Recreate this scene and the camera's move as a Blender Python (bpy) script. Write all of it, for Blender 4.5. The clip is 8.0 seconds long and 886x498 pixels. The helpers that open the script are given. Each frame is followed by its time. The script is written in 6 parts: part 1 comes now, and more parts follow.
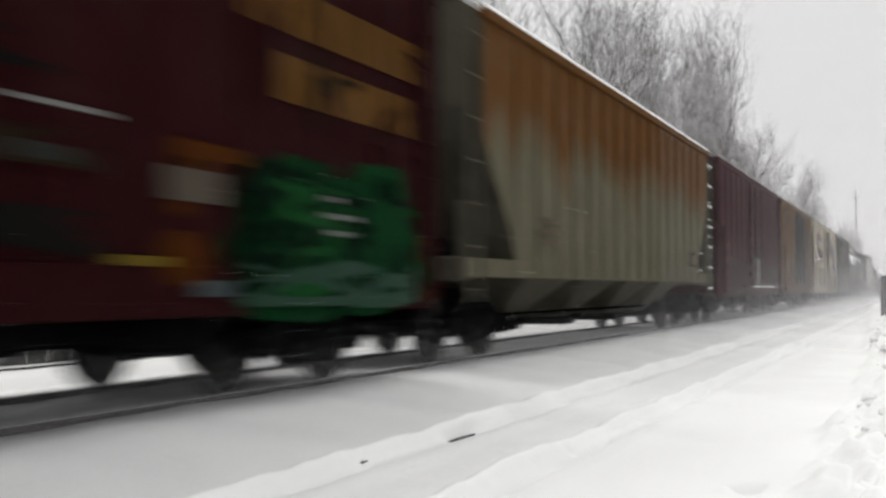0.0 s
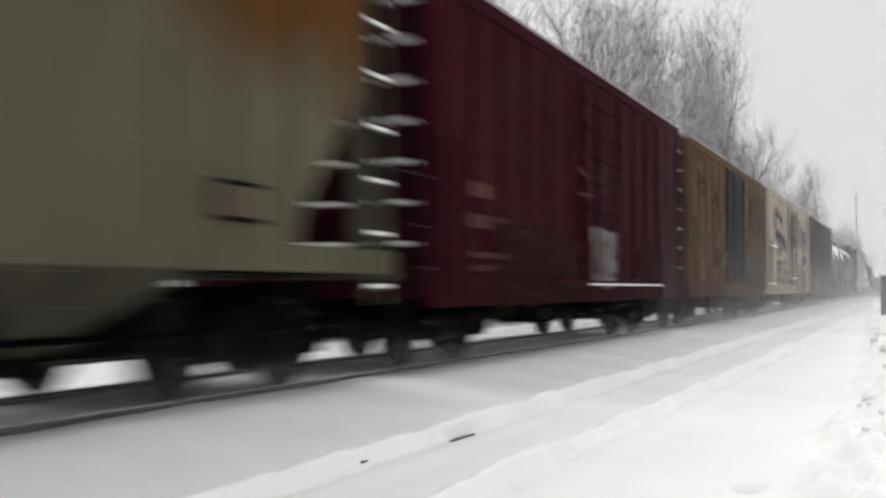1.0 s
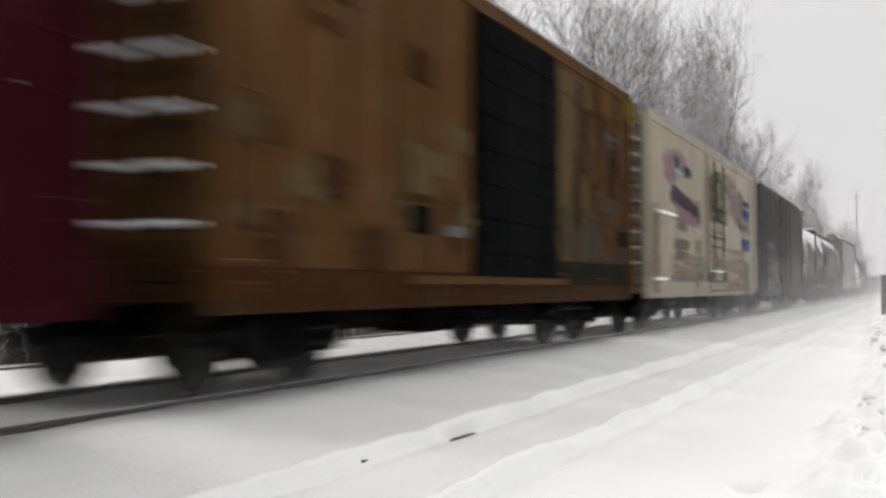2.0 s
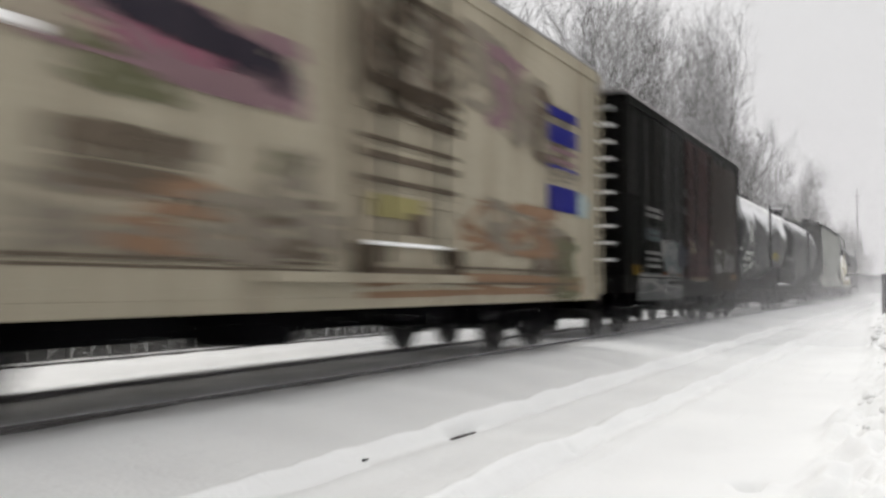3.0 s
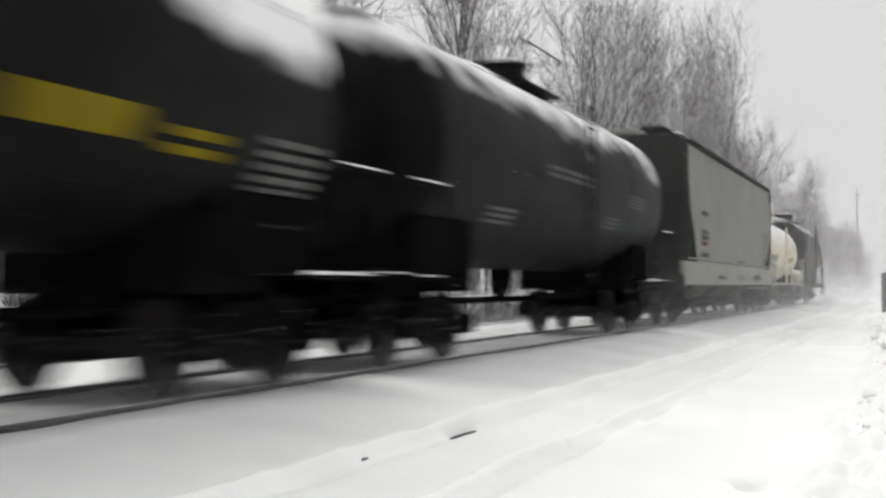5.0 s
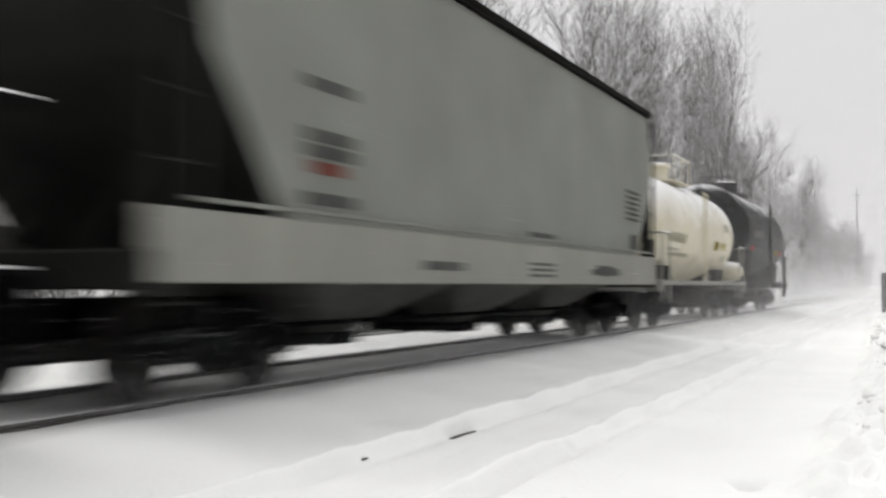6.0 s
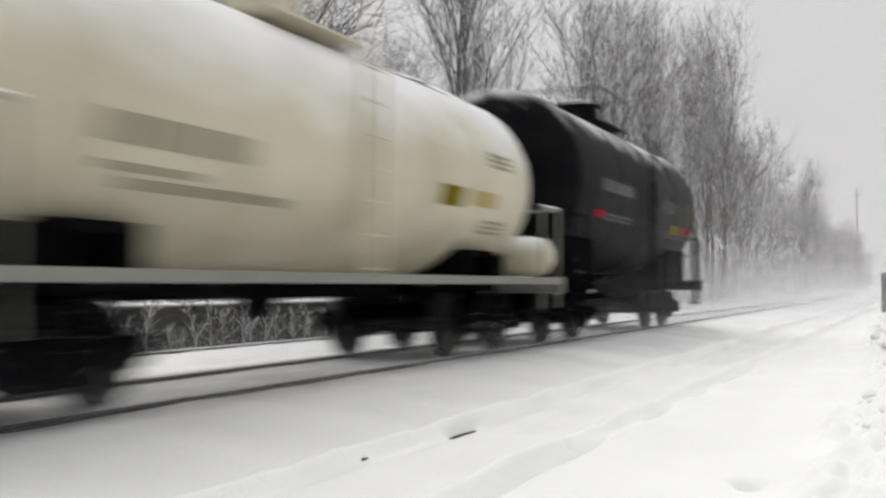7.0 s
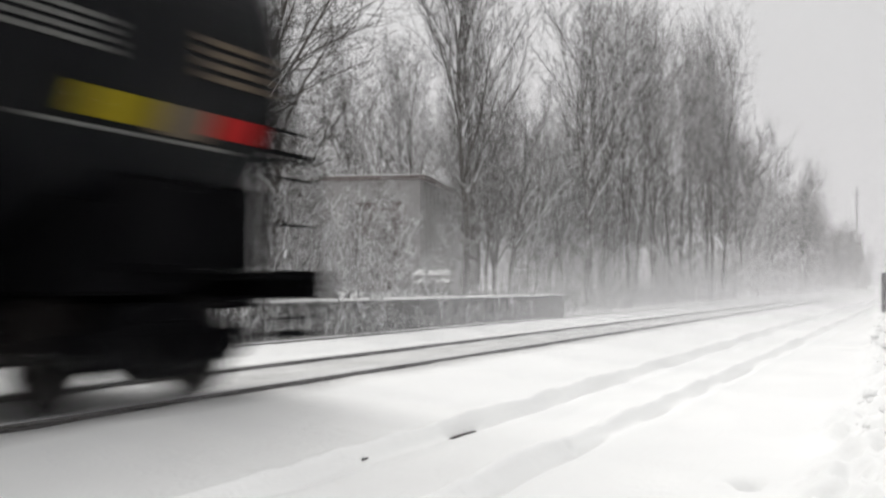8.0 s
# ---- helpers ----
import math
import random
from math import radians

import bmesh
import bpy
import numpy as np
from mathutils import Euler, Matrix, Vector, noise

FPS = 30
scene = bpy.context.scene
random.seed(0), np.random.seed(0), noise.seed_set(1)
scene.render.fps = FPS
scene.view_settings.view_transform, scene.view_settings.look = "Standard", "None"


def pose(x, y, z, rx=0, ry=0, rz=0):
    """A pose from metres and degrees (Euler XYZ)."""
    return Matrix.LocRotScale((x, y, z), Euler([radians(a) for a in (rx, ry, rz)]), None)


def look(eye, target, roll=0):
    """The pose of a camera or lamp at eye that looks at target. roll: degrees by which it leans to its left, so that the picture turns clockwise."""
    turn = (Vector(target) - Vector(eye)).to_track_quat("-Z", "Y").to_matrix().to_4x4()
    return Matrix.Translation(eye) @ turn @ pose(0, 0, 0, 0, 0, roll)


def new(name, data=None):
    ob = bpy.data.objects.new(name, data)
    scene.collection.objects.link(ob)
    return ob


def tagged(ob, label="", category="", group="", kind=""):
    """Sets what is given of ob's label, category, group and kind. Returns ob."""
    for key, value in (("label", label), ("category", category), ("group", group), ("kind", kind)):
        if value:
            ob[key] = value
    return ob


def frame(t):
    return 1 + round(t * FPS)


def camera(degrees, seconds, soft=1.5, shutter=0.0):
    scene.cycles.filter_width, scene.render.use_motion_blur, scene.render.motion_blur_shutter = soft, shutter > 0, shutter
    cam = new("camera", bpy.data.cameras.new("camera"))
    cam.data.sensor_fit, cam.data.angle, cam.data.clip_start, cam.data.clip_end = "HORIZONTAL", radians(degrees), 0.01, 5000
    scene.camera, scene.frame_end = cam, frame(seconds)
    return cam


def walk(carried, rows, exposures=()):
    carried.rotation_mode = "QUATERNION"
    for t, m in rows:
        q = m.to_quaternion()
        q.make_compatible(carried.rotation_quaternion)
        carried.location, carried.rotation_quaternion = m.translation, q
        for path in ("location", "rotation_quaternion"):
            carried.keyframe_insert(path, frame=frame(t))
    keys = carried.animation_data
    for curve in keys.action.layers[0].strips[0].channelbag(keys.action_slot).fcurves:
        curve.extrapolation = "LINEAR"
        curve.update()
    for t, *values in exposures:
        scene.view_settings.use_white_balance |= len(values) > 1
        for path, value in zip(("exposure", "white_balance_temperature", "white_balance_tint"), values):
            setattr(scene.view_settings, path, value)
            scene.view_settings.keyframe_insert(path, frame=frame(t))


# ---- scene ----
# ---- camera ----
EYE_Z = 0.98
cam = camera(43.0, 8.0, soft=2.6, shutter=0.9)


def aim(tilt, turn):
    return pose(0, 0, EYE_Z, 91.87 + tilt, 0, 22.95 + turn)


# the hand sinks a little as the train passes
walk(cam, [(0, aim(0.15, -0.04)), (1.0, aim(0.14, -0.03)), (2.5, aim(0.075, 0.0)), (3.5, aim(0.03, 0.02)), (4.5, aim(0, 0.01)), (8, aim(0, 0))], exposures=[(0, 0.03), (3.5, 0.0), (4.5, -0.04), (6.0, 0.0), (6.5, -0.2), (7.0, -0.16), (8.0, -0.12)])

TRACK_X = -6.45          # centre of the main line, which runs along y; rail head at z = LIFT
LIFT = 0.05              # the main line stands this much over the siding
SPEED = 19.2             # metres a second, towards -y
HALF = 1.55              # half the width of a car


# ---- light: a bright overcast winter sky ----
world = bpy.data.worlds.new("overcast_sky")
scene.world = world
world.use_nodes = True
wn, wl = world.node_tree.nodes, world.node_tree.links
wn.clear()
w_out = wn.new("ShaderNodeOutputWorld")
w_bg = wn.new("ShaderNodeBackground")
w_co = wn.new("ShaderNodeTexCoord")
w_sep = wn.new("ShaderNodeSeparateXYZ")
w_ramp = wn.new("ShaderNodeValToRGB")
w_ramp.color_ramp.elements[0].position = 0.0
w_ramp.color_ramp.elements[0].color = (0.705, 0.69, 0.705, 1)
w_ramp.color_ramp.elements[1].position = 0.85
w_ramp.color_ramp.elements[1].color = (1.0, 1.0, 0.99, 1)
mid = w_ramp.color_ramp.elements.new(0.25)
mid.color = (0.76, 0.755, 0.76, 1)
w_sky = wn.new("ShaderNodeTexSky")
w_sky.sky_type = "NISHITA"
w_sky.sun_disc = False
w_sky.sun_elevation, w_sky.sun_rotation = radians(52), radians(-66)
w_sat = wn.new("ShaderNodeHueSaturation")
w_sat.inputs["Saturation"].default_value = 0.05
w_sat.inputs["Value"].default_value = 0.1
w_cloud = wn.new("ShaderNodeTexNoise")
w_cloud.inputs["Scale"].default_value = 2.5
w_cloud.inputs["Detail"].default_value = 3
w_mr = wn.new("ShaderNodeMapRange")
w_mr.inputs[3].default_value, w_mr.inputs[4].default_value = 0.93, 1.07
w_mul = wn.new("ShaderNodeMix")
w_mul.data_type, w_mul.blend_type = "RGBA", "MULTIPLY"
w_mul.inputs[0].default_value = 1.0
w_mix = wn.new("ShaderNodeMix")
w_mix.data_type = "RGBA"
w_mix.inputs[0].default_value = 0.08
wl.new(w_co.outputs["Generated"], w_sep.inputs[0])
wl.new(w_sep.outputs["Z"], w_ramp.inputs[0])
wl.new(w_co.outputs["Generated"], w_cloud.inputs["Vector"])
wl.new(w_cloud.outputs["Fac"], w_mr.inputs[0])
wl.new(w_ramp.outputs["Color"], w_mul.inputs[6])
wl.new(w_mr.outputs[0], w_mul.inputs[7])
wl.new(w_sky.outputs[0], w_sat.inputs["Color"])
wl.new(w_mul.outputs[2], w_mix.inputs[6])
wl.new(w_sat.outputs[0], w_mix.inputs[7])
wl.new(w_mix.outputs[2], w_bg.inputs["Color"])
w_bg.inputs["Strength"].default_value = 1.0
wl.new(w_bg.outputs[0], w_out.inputs["Surface"])

sun_data = bpy.data.lights.new("sun", "SUN")
sun_data.energy, sun_data.angle, sun_data.color = 1.75, radians(50), (1.0, 0.98, 0.95)
sun = new("sun", sun_data)
sun.matrix_basis = look((-27, 12, 38), (0, 0, 0))
scene.cycles.transparent_max_bounces = 64


# ---- materials ----
def node_material(name):
    m = bpy.data.materials.new(name)
    m.use_nodes = True
    nodes, links = m.node_tree.nodes, m.node_tree.links
    return m, nodes, links, nodes["Principled BSDF"]


def noise_node(nodes, links, coord, scale, detail=4.0, stretch=(1, 1, 1)):
    mp = nodes.new("ShaderNodeMapping")
    mp.inputs["Scale"].default_value = stretch
    links.new(coord, mp.inputs["Vector"])
    tx = nodes.new("ShaderNodeTexNoise")
    tx.inputs["Scale"].default_value, tx.inputs["Detail"].default_value = scale, detail
    links.new(mp.outputs[0], tx.inputs["Vector"])
    return tx.outputs["Fac"]


def ramp_node(nodes, links, fac, lo, hi, c0=0.0, c1=1.0):
    mr = nodes.new("ShaderNodeMapRange")
    mr.inputs[1].default_value, mr.inputs[2].default_value = lo, hi
    mr.inputs[3].default_value, mr.inputs[4].default_value = c0, c1
    links.new(fac, mr.inputs[0])
    return mr.outputs[0]


def mix_node(nodes, links, fac, a, b, blend="MIX"):
    mx = nodes.new("ShaderNodeMix")
    mx.data_type, mx.blend_type = "RGBA", blend
    for sock, val in ((mx.inputs[0], fac), (mx.inputs[6], a), (mx.inputs[7], b)):
        if isinstance(val, (int, float)):
            sock.default_value = val
        elif isinstance(val, tuple):
            sock.default_value = (*val, 1)
        else:
            links.new(val, sock)
    return mx.outputs[2]


def math_node(nodes, links, op, a, b):
    mt = nodes.new("ShaderNodeMath")
    mt.operation = op
    for sock, val in ((mt.inputs[0], a), (mt.inputs[1], b)):
        if isinstance(val, (int, float)):
            sock.default_value = val
        else:
            links.new(val, sock)
    return mt.outputs[0]


def bump(nodes, links, bsdf, height, strength, dist):
    bp = nodes.new("ShaderNodeBump")
    bp.inputs["Strength"].default_value, bp.inputs["Distance"].default_value = strength, dist
    links.new(height, bp.inputs["Height"])
    links.new(bp.outputs[0], bsdf.inputs["Normal"])


def painted(name, colour, stain=(0.09, 0.05, 0.03), amount=0.5, rough=0.55, streak=1.0, top=None, top_z=(0, 1), gloss=0.008, dust=0.06, frost=None):
    """Weathered car paint: uneven fading, streaks of dirt that run down, rust in specks, and where top is given a rust that spreads from above."""
    m, n, l, b = node_material(name)
    co = n.new("ShaderNodeTexCoord").outputs["Object"]
    big = noise_node(n, l, co, 0.7, 5)
    col = mix_node(n, l, ramp_node(n, l, big, 0.3, 0.75, 0.0, 0.55), colour, tuple(min(1, c * 0.62) for c in colour))
    run = noise_node(n, l, co, 3.0, 6, (1.0, 1.0, 0.10))
    col = mix_node(n, l, ramp_node(n, l, run, 0.48, 0.78, 0.0, amount * streak), col, stain)
    if top is not None:
        sep = n.new("ShaderNodeSeparateXYZ")
        l.new(co, sep.inputs[0])
        wob = noise_node(n, l, co, 1.2, 6, (1.0, 1.0, 0.25))
        z = math_node(n, l, "ADD", sep.outputs["Z"], math_node(n, l, "MULTIPLY", math_node(n, l, "SUBTRACT", wob, 0.5), 2.6))
        col = mix_node(n, l, ramp_node(n, l, z, top_z[0], top_z[1], 0.0, 0.92), col, top)
    fine = noise_node(n, l, co, 28, 5)
    col = mix_node(n, l, ramp_node(n, l, fine, 0.56, 0.72, 0.0, amount * 0.6), col, stain)
    low = noise_node(n, l, co, 1.8, 5)
    col = mix_node(n, l, ramp_node(n, l, low, 0.5, 0.85, 0.0, dust), col, (0.34, 0.32, 0.30))
    if frost is not None:
        geo = n.new("ShaderNodeNewGeometry")
        up = n.new("ShaderNodeSeparateXYZ")
        l.new(geo.outputs["Normal"], up.inputs[0])
        broad = noise_node(n, l, co, 0.9, 3, (1.0, 0.5, 1.0))
        torn = noise_node(n, l, co, 2.6, 6, (1.0, 0.7, 0.6))
        fz = math_node(n, l, "ADD", up.outputs["Z"], math_node(n, l, "MULTIPLY", math_node(n, l, "SUBTRACT", broad, 0.5), 0.95))
        fz = math_node(n, l, "ADD", fz, math_node(n, l, "MULTIPLY", math_node(n, l, "SUBTRACT", torn, 0.5), 0.7))
        col = mix_node(n, l, ramp_node(n, l, fz, frost[0], frost[1], 0.0, 0.92), col, (0.84, 0.84, 0.86))
    l.new(col, b.inputs["Base Color"])
    l.new(ramp_node(n, l, fine, 0.3, 0.7, rough - 0.1, rough + 0.15), b.inputs["Roughness"])
    b.inputs["Specular IOR Level"].default_value = gloss
    bump(n, l, b, fine, 0.25, 0.01)
    return m


def plain(name, colour, rough=0.6, metal=0.0, var=0.3, scale=12.0, spec=0.4):
    m, n, l, b = node_material(name)
    co = n.new("ShaderNodeTexCoord").outputs["Object"]
    f = noise_node(n, l, co, scale, 5)
    g = noise_node(n, l, co, scale * 0.12, 4)
    col = mix_node(n, l, ramp_node(n, l, f, 0.3, 0.75, 0.0, var), colour, tuple(c * 0.5 for c in colour))
    col = mix_node(n, l, ramp_node(n, l, g, 0.35, 0.75, 0.0, var), col, tuple(min(1, c * 1.3 + 0.01) for c in colour))
    l.new(col, b.inputs["Base Color"])
    b.inputs["Metallic"].default_value = metal
    b.inputs["Specular IOR Level"].default_value = spec
    l.new(ramp_node(n, l, f, 0.3, 0.7, rough - 0.08, rough + 0.1), b.inputs["Roughness"])
    bump(n, l, b, f, 0.3, 0.006)
    return m


def snow_material(name, scale=1.0, bumpy=0.5):
    m, n, l, b = node_material(name)
    co = n.new("ShaderNodeTexCoord").outputs["Object"]
    soft = noise_node(n, l, co, 0.8 * scale, 4)
    fine = noise_node(n, l, co, 22 * scale, 6)
    col = mix_node(n, l, ramp_node(n, l, soft, 0.3, 0.7), (0.86, 0.86, 0.86), (0.91, 0.91, 0.905))
    l.new(col, b.inputs["Base Color"])
    b.inputs["Roughness"].default_value = 0.75
    b.inputs["Specular IOR Level"].default_value = 0.25
    h = math_node(n, l, "ADD", math_node(n, l, "MULTIPLY", soft, 3.0), math_node(n, l, "MULTIPLY", fine, 0.35))
    bump(n, l, b, h, bumpy, 0.03)
    return m


def snowed(name, colour, lo=0.15, hi=0.65, rough=0.9, cover=0.9):
    """Bark, board or stone with snow lying on all that faces up."""
    m, n, l, b = node_material(name)
    co = n.new("ShaderNodeTexCoord").outputs["Object"]
    geo = n.new("ShaderNodeNewGeometry")
    sep = n.new("ShaderNodeSeparateXYZ")
    l.new(geo.outputs["Normal"], sep.inputs[0])
    f = noise_node(n, l, co, 9, 5)
    z = math_node(n, l, "ADD", sep.outputs["Z"], math_node(n, l, "MULTIPLY", math_node(n, l, "SUBTRACT", noise_node(n, l, co, 2.5, 4), 0.5), 1.1))
    col = mix_node(n, l, f, colour, tuple(c * 0.45 for c in colour))
    col = mix_node(n, l, ramp_node(n, l, z, lo, hi, 0.0, cover), col, (0.88, 0.88, 0.9))
    l.new(col, b.inputs["Base Color"])
    b.inputs["Roughness"].default_value = rough
    bump(n, l, b, f, 0.4, 0.02)
    return m


def mist_material(name, density, z_lo, z_hi, floor_extra=0.0, scale=0.08):
    """Blown snow hanging in the air: part of the light goes through, part is scattered."""
    m, n, l, b = node_material(name)
    n.remove(b)
    out = n["Material Output"]
    geo = n.new("ShaderNodeNewGeometry")
    sep = n.new("ShaderNodeSeparateXYZ")
    l.new(geo.outputs["Position"], sep.inputs[0])
    cloud = noise_node(n, l, geo.outputs["Position"], scale, 4)
    fade = ramp_node(n, l, sep.outputs["Z"], z_lo, z_hi, 1.0, 0.0)
    fac = math_node(n, l, "MULTIPLY", fade, ramp_node(n, l, cloud, 0.3, 0.7, density * 0.6, density * 1.4))
    if floor_extra:
        near = ramp_node(n, l, sep.outputs["Z"], -0.3, 2.4, floor_extra, 0.0)
        fac = math_node(n, l, "ADD", fac, math_node(n, l, "MULTIPLY", near, ramp_node(n, l, cloud, 0.3, 0.7, 0.5, 1.3)))
    di, tl, tr = n.new("ShaderNodeBsdfDiffuse"), n.new("ShaderNodeBsdfTranslucent"), n.new("ShaderNodeBsdfTransparent")
    di.inputs["Color"].default_value = (0.93, 0.92, 0.93, 1)
    tl.inputs["Color"].default_value = (0.93, 0.92, 0.93, 1)
    half, mix = n.new("ShaderNodeMixShader"), n.new("ShaderNodeMixShader")
    half.inputs[0].default_value = 0.5
    l.new(di.outputs[0], half.inputs[1])
    l.new(tl.outputs[0], half.inputs[2])
    l.new(fac, mix.inputs[0])
    l.new(tr.outputs[0], mix.inputs[1])
    l.new(half.outputs[0], mix.inputs[2])
    l.new(mix.outputs[0], out.inputs["Surface"])
    return m


def wisp_material(name, density, high, wide):
    """Powder snow whirled up beside the train: thick at the ground, fading upwards and outwards."""
    m, n, l, b = node_material(name)
    n.remove(b)
    co = n.new("ShaderNodeTexCoord").outputs["Object"]
    info = n.new("ShaderNodeObjectInfo")
    off = n.new("ShaderNodeVectorMath")
    off.operation = "ADD"
    shift = math_node(n, l, "MULTIPLY", info.outputs["Random"], 90.0)
    l.new(co, off.inputs[0])
    l.new(shift, off.inputs[1])
    sep = n.new("ShaderNodeSeparateXYZ")
    l.new(co, sep.inputs[0])
    cloud = noise_node(n, l, off.outputs[0], 0.7, 4)
    z = math_node(n, l, "ADD", sep.outputs["Z"], math_node(n, l, "MULTIPLY", math_node(n, l, "SUBTRACT", cloud, 0.5), 0.9 * high))
    up = ramp_node(n, l, z, -0.1, high, 1.0, 0.0)
    up = math_node(n, l, "MULTIPLY", up, up)
    side = ramp_node(n, l, math_node(n, l, "ABSOLUTE", sep.outputs["X"], 0.0), wide * 0.35, wide, 1.0, 0.0)
    fac = math_node(n, l, "MULTIPLY", math_node(n, l, "MULTIPLY", up, side), ramp_node(n, l, cloud, 0.3, 0.7, density * 0.4, density * 1.5))
    di, tl, tr = n.new("ShaderNodeBsdfDiffuse"), n.new("ShaderNodeBsdfTranslucent"), n.new("ShaderNodeBsdfTransparent")
    di.inputs["Color"].default_value = (0.9, 0.9, 0.92, 1)
    tl.inputs["Color"].default_value = (0.9, 0.9, 0.92, 1)
    half, mix = n.new("ShaderNodeMixShader"), n.new("ShaderNodeMixShader")
    half.inputs[0].default_value = 0.5
    l.new(di.outputs[0], half.inputs[1])
    l.new(tl.outputs[0], half.inputs[2])
    l.new(fac, mix.inputs[0])
    l.new(tr.outputs[0], mix.inputs[1])
    l.new(half.outputs[0], mix.inputs[2])
    l.new(mix.outputs[0], n["Material Output"].inputs["Surface"])
    return m


def flake_material(name):
    m, n, l, b = node_material(name)
    n.remove(b)
    di, tl, half = n.new("ShaderNodeBsdfDiffuse"), n.new("ShaderNodeBsdfTranslucent"), n.new("ShaderNodeMixShader")
    di.inputs["Color"].default_value = (0.9, 0.9, 0.92, 1)
    tl.inputs["Color"].default_value = (0.9, 0.9, 0.92, 1)
    half.inputs[0].default_value = 0.5
    l.new(di.outputs[0], half.inputs[1])
    l.new(tl.outputs[0], half.inputs[2])
    l.new(half.outputs[0], n["Material Output"].inputs["Surface"])
    return m


SNOW = snow_material("snow")


def soil_bed():
    """Grime worked into the thin snow of the main line, thickest beside the rails."""
    n, l = SNOW.node_tree.nodes, SNOW.node_tree.links
    b = n["Principled BSDF"]
    clean = b.inputs["Base Color"].links[0].from_socket
    co = n.new("ShaderNodeTexCoord").outputs["Object"]
    sep = n.new("ShaderNodeSeparateXYZ")
    l.new(co, sep.inputs[0])
    off = math_node(n, l, "ABSOLUTE", math_node(n, l, "SUBTRACT", sep.outputs["X"], TRACK_X), 0.0)
    off = math_node(n, l, "ADD", off, math_node(n, l, "MULTIPLY", math_node(n, l, "SUBTRACT", noise_node(n, l, co, 1.1, 5, (1.0, 0.25, 1.0)), 0.5), 0.5))
    bed = ramp_node(n, l, off, 0.95, 1.35, 0.5, 0.0)
    rail = ramp_node(n, l, math_node(n, l, "ABSOLUTE", math_node(n, l, "SUBTRACT", off, 0.78), 0.0), 0.03, 0.2, 0.6, 0.0)
    fac = math_node(n, l, "MAXIMUM", bed, rail)
    fac = math_node(n, l, "MULTIPLY", fac, ramp_node(n, l, noise_node(n, l, co, 3.0, 5, (1.0, 0.3, 1.0)), 0.3, 0.65, 0.55, 1.0))
    l.new(mix_node(n, l, fac, clean, (0.17, 0.165, 0.16)), b.inputs["Base Color"])


soil_bed()
SNOW_CAP = snow_material("snow_cap", 3.0, 0.35)
STEEL = snowed("frosted_rail_steel", (0.06, 0.055, 0.052), 0.35, 1.0, 0.6, 0.7)
RUSTY = plain("rusty_steel", (0.02, 0.014, 0.012), 0.85, spec=0.1)
IRON = plain("black_iron", (0.006, 0.006, 0.0065), 0.85, spec=0.01)
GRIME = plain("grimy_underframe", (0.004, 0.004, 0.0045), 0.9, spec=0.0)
BARK = snowed("snowy_bark", (0.070, 0.062, 0.053), 0.0, 0.6)
TWIG = snowed("snowy_twig", (0.10, 0.089, 0.074), -0.3, 0.45)
DUST = flake_material("blown_snow")
WISP = wisp_material("whirled_snow", 0.085, 0.62, 5.6)
WAKE = wisp_material("snow_wake", 0.085, 3.0, 6.5)
MIST = mist_material("snow_mist", 0.031, 9, 28, 0.085)


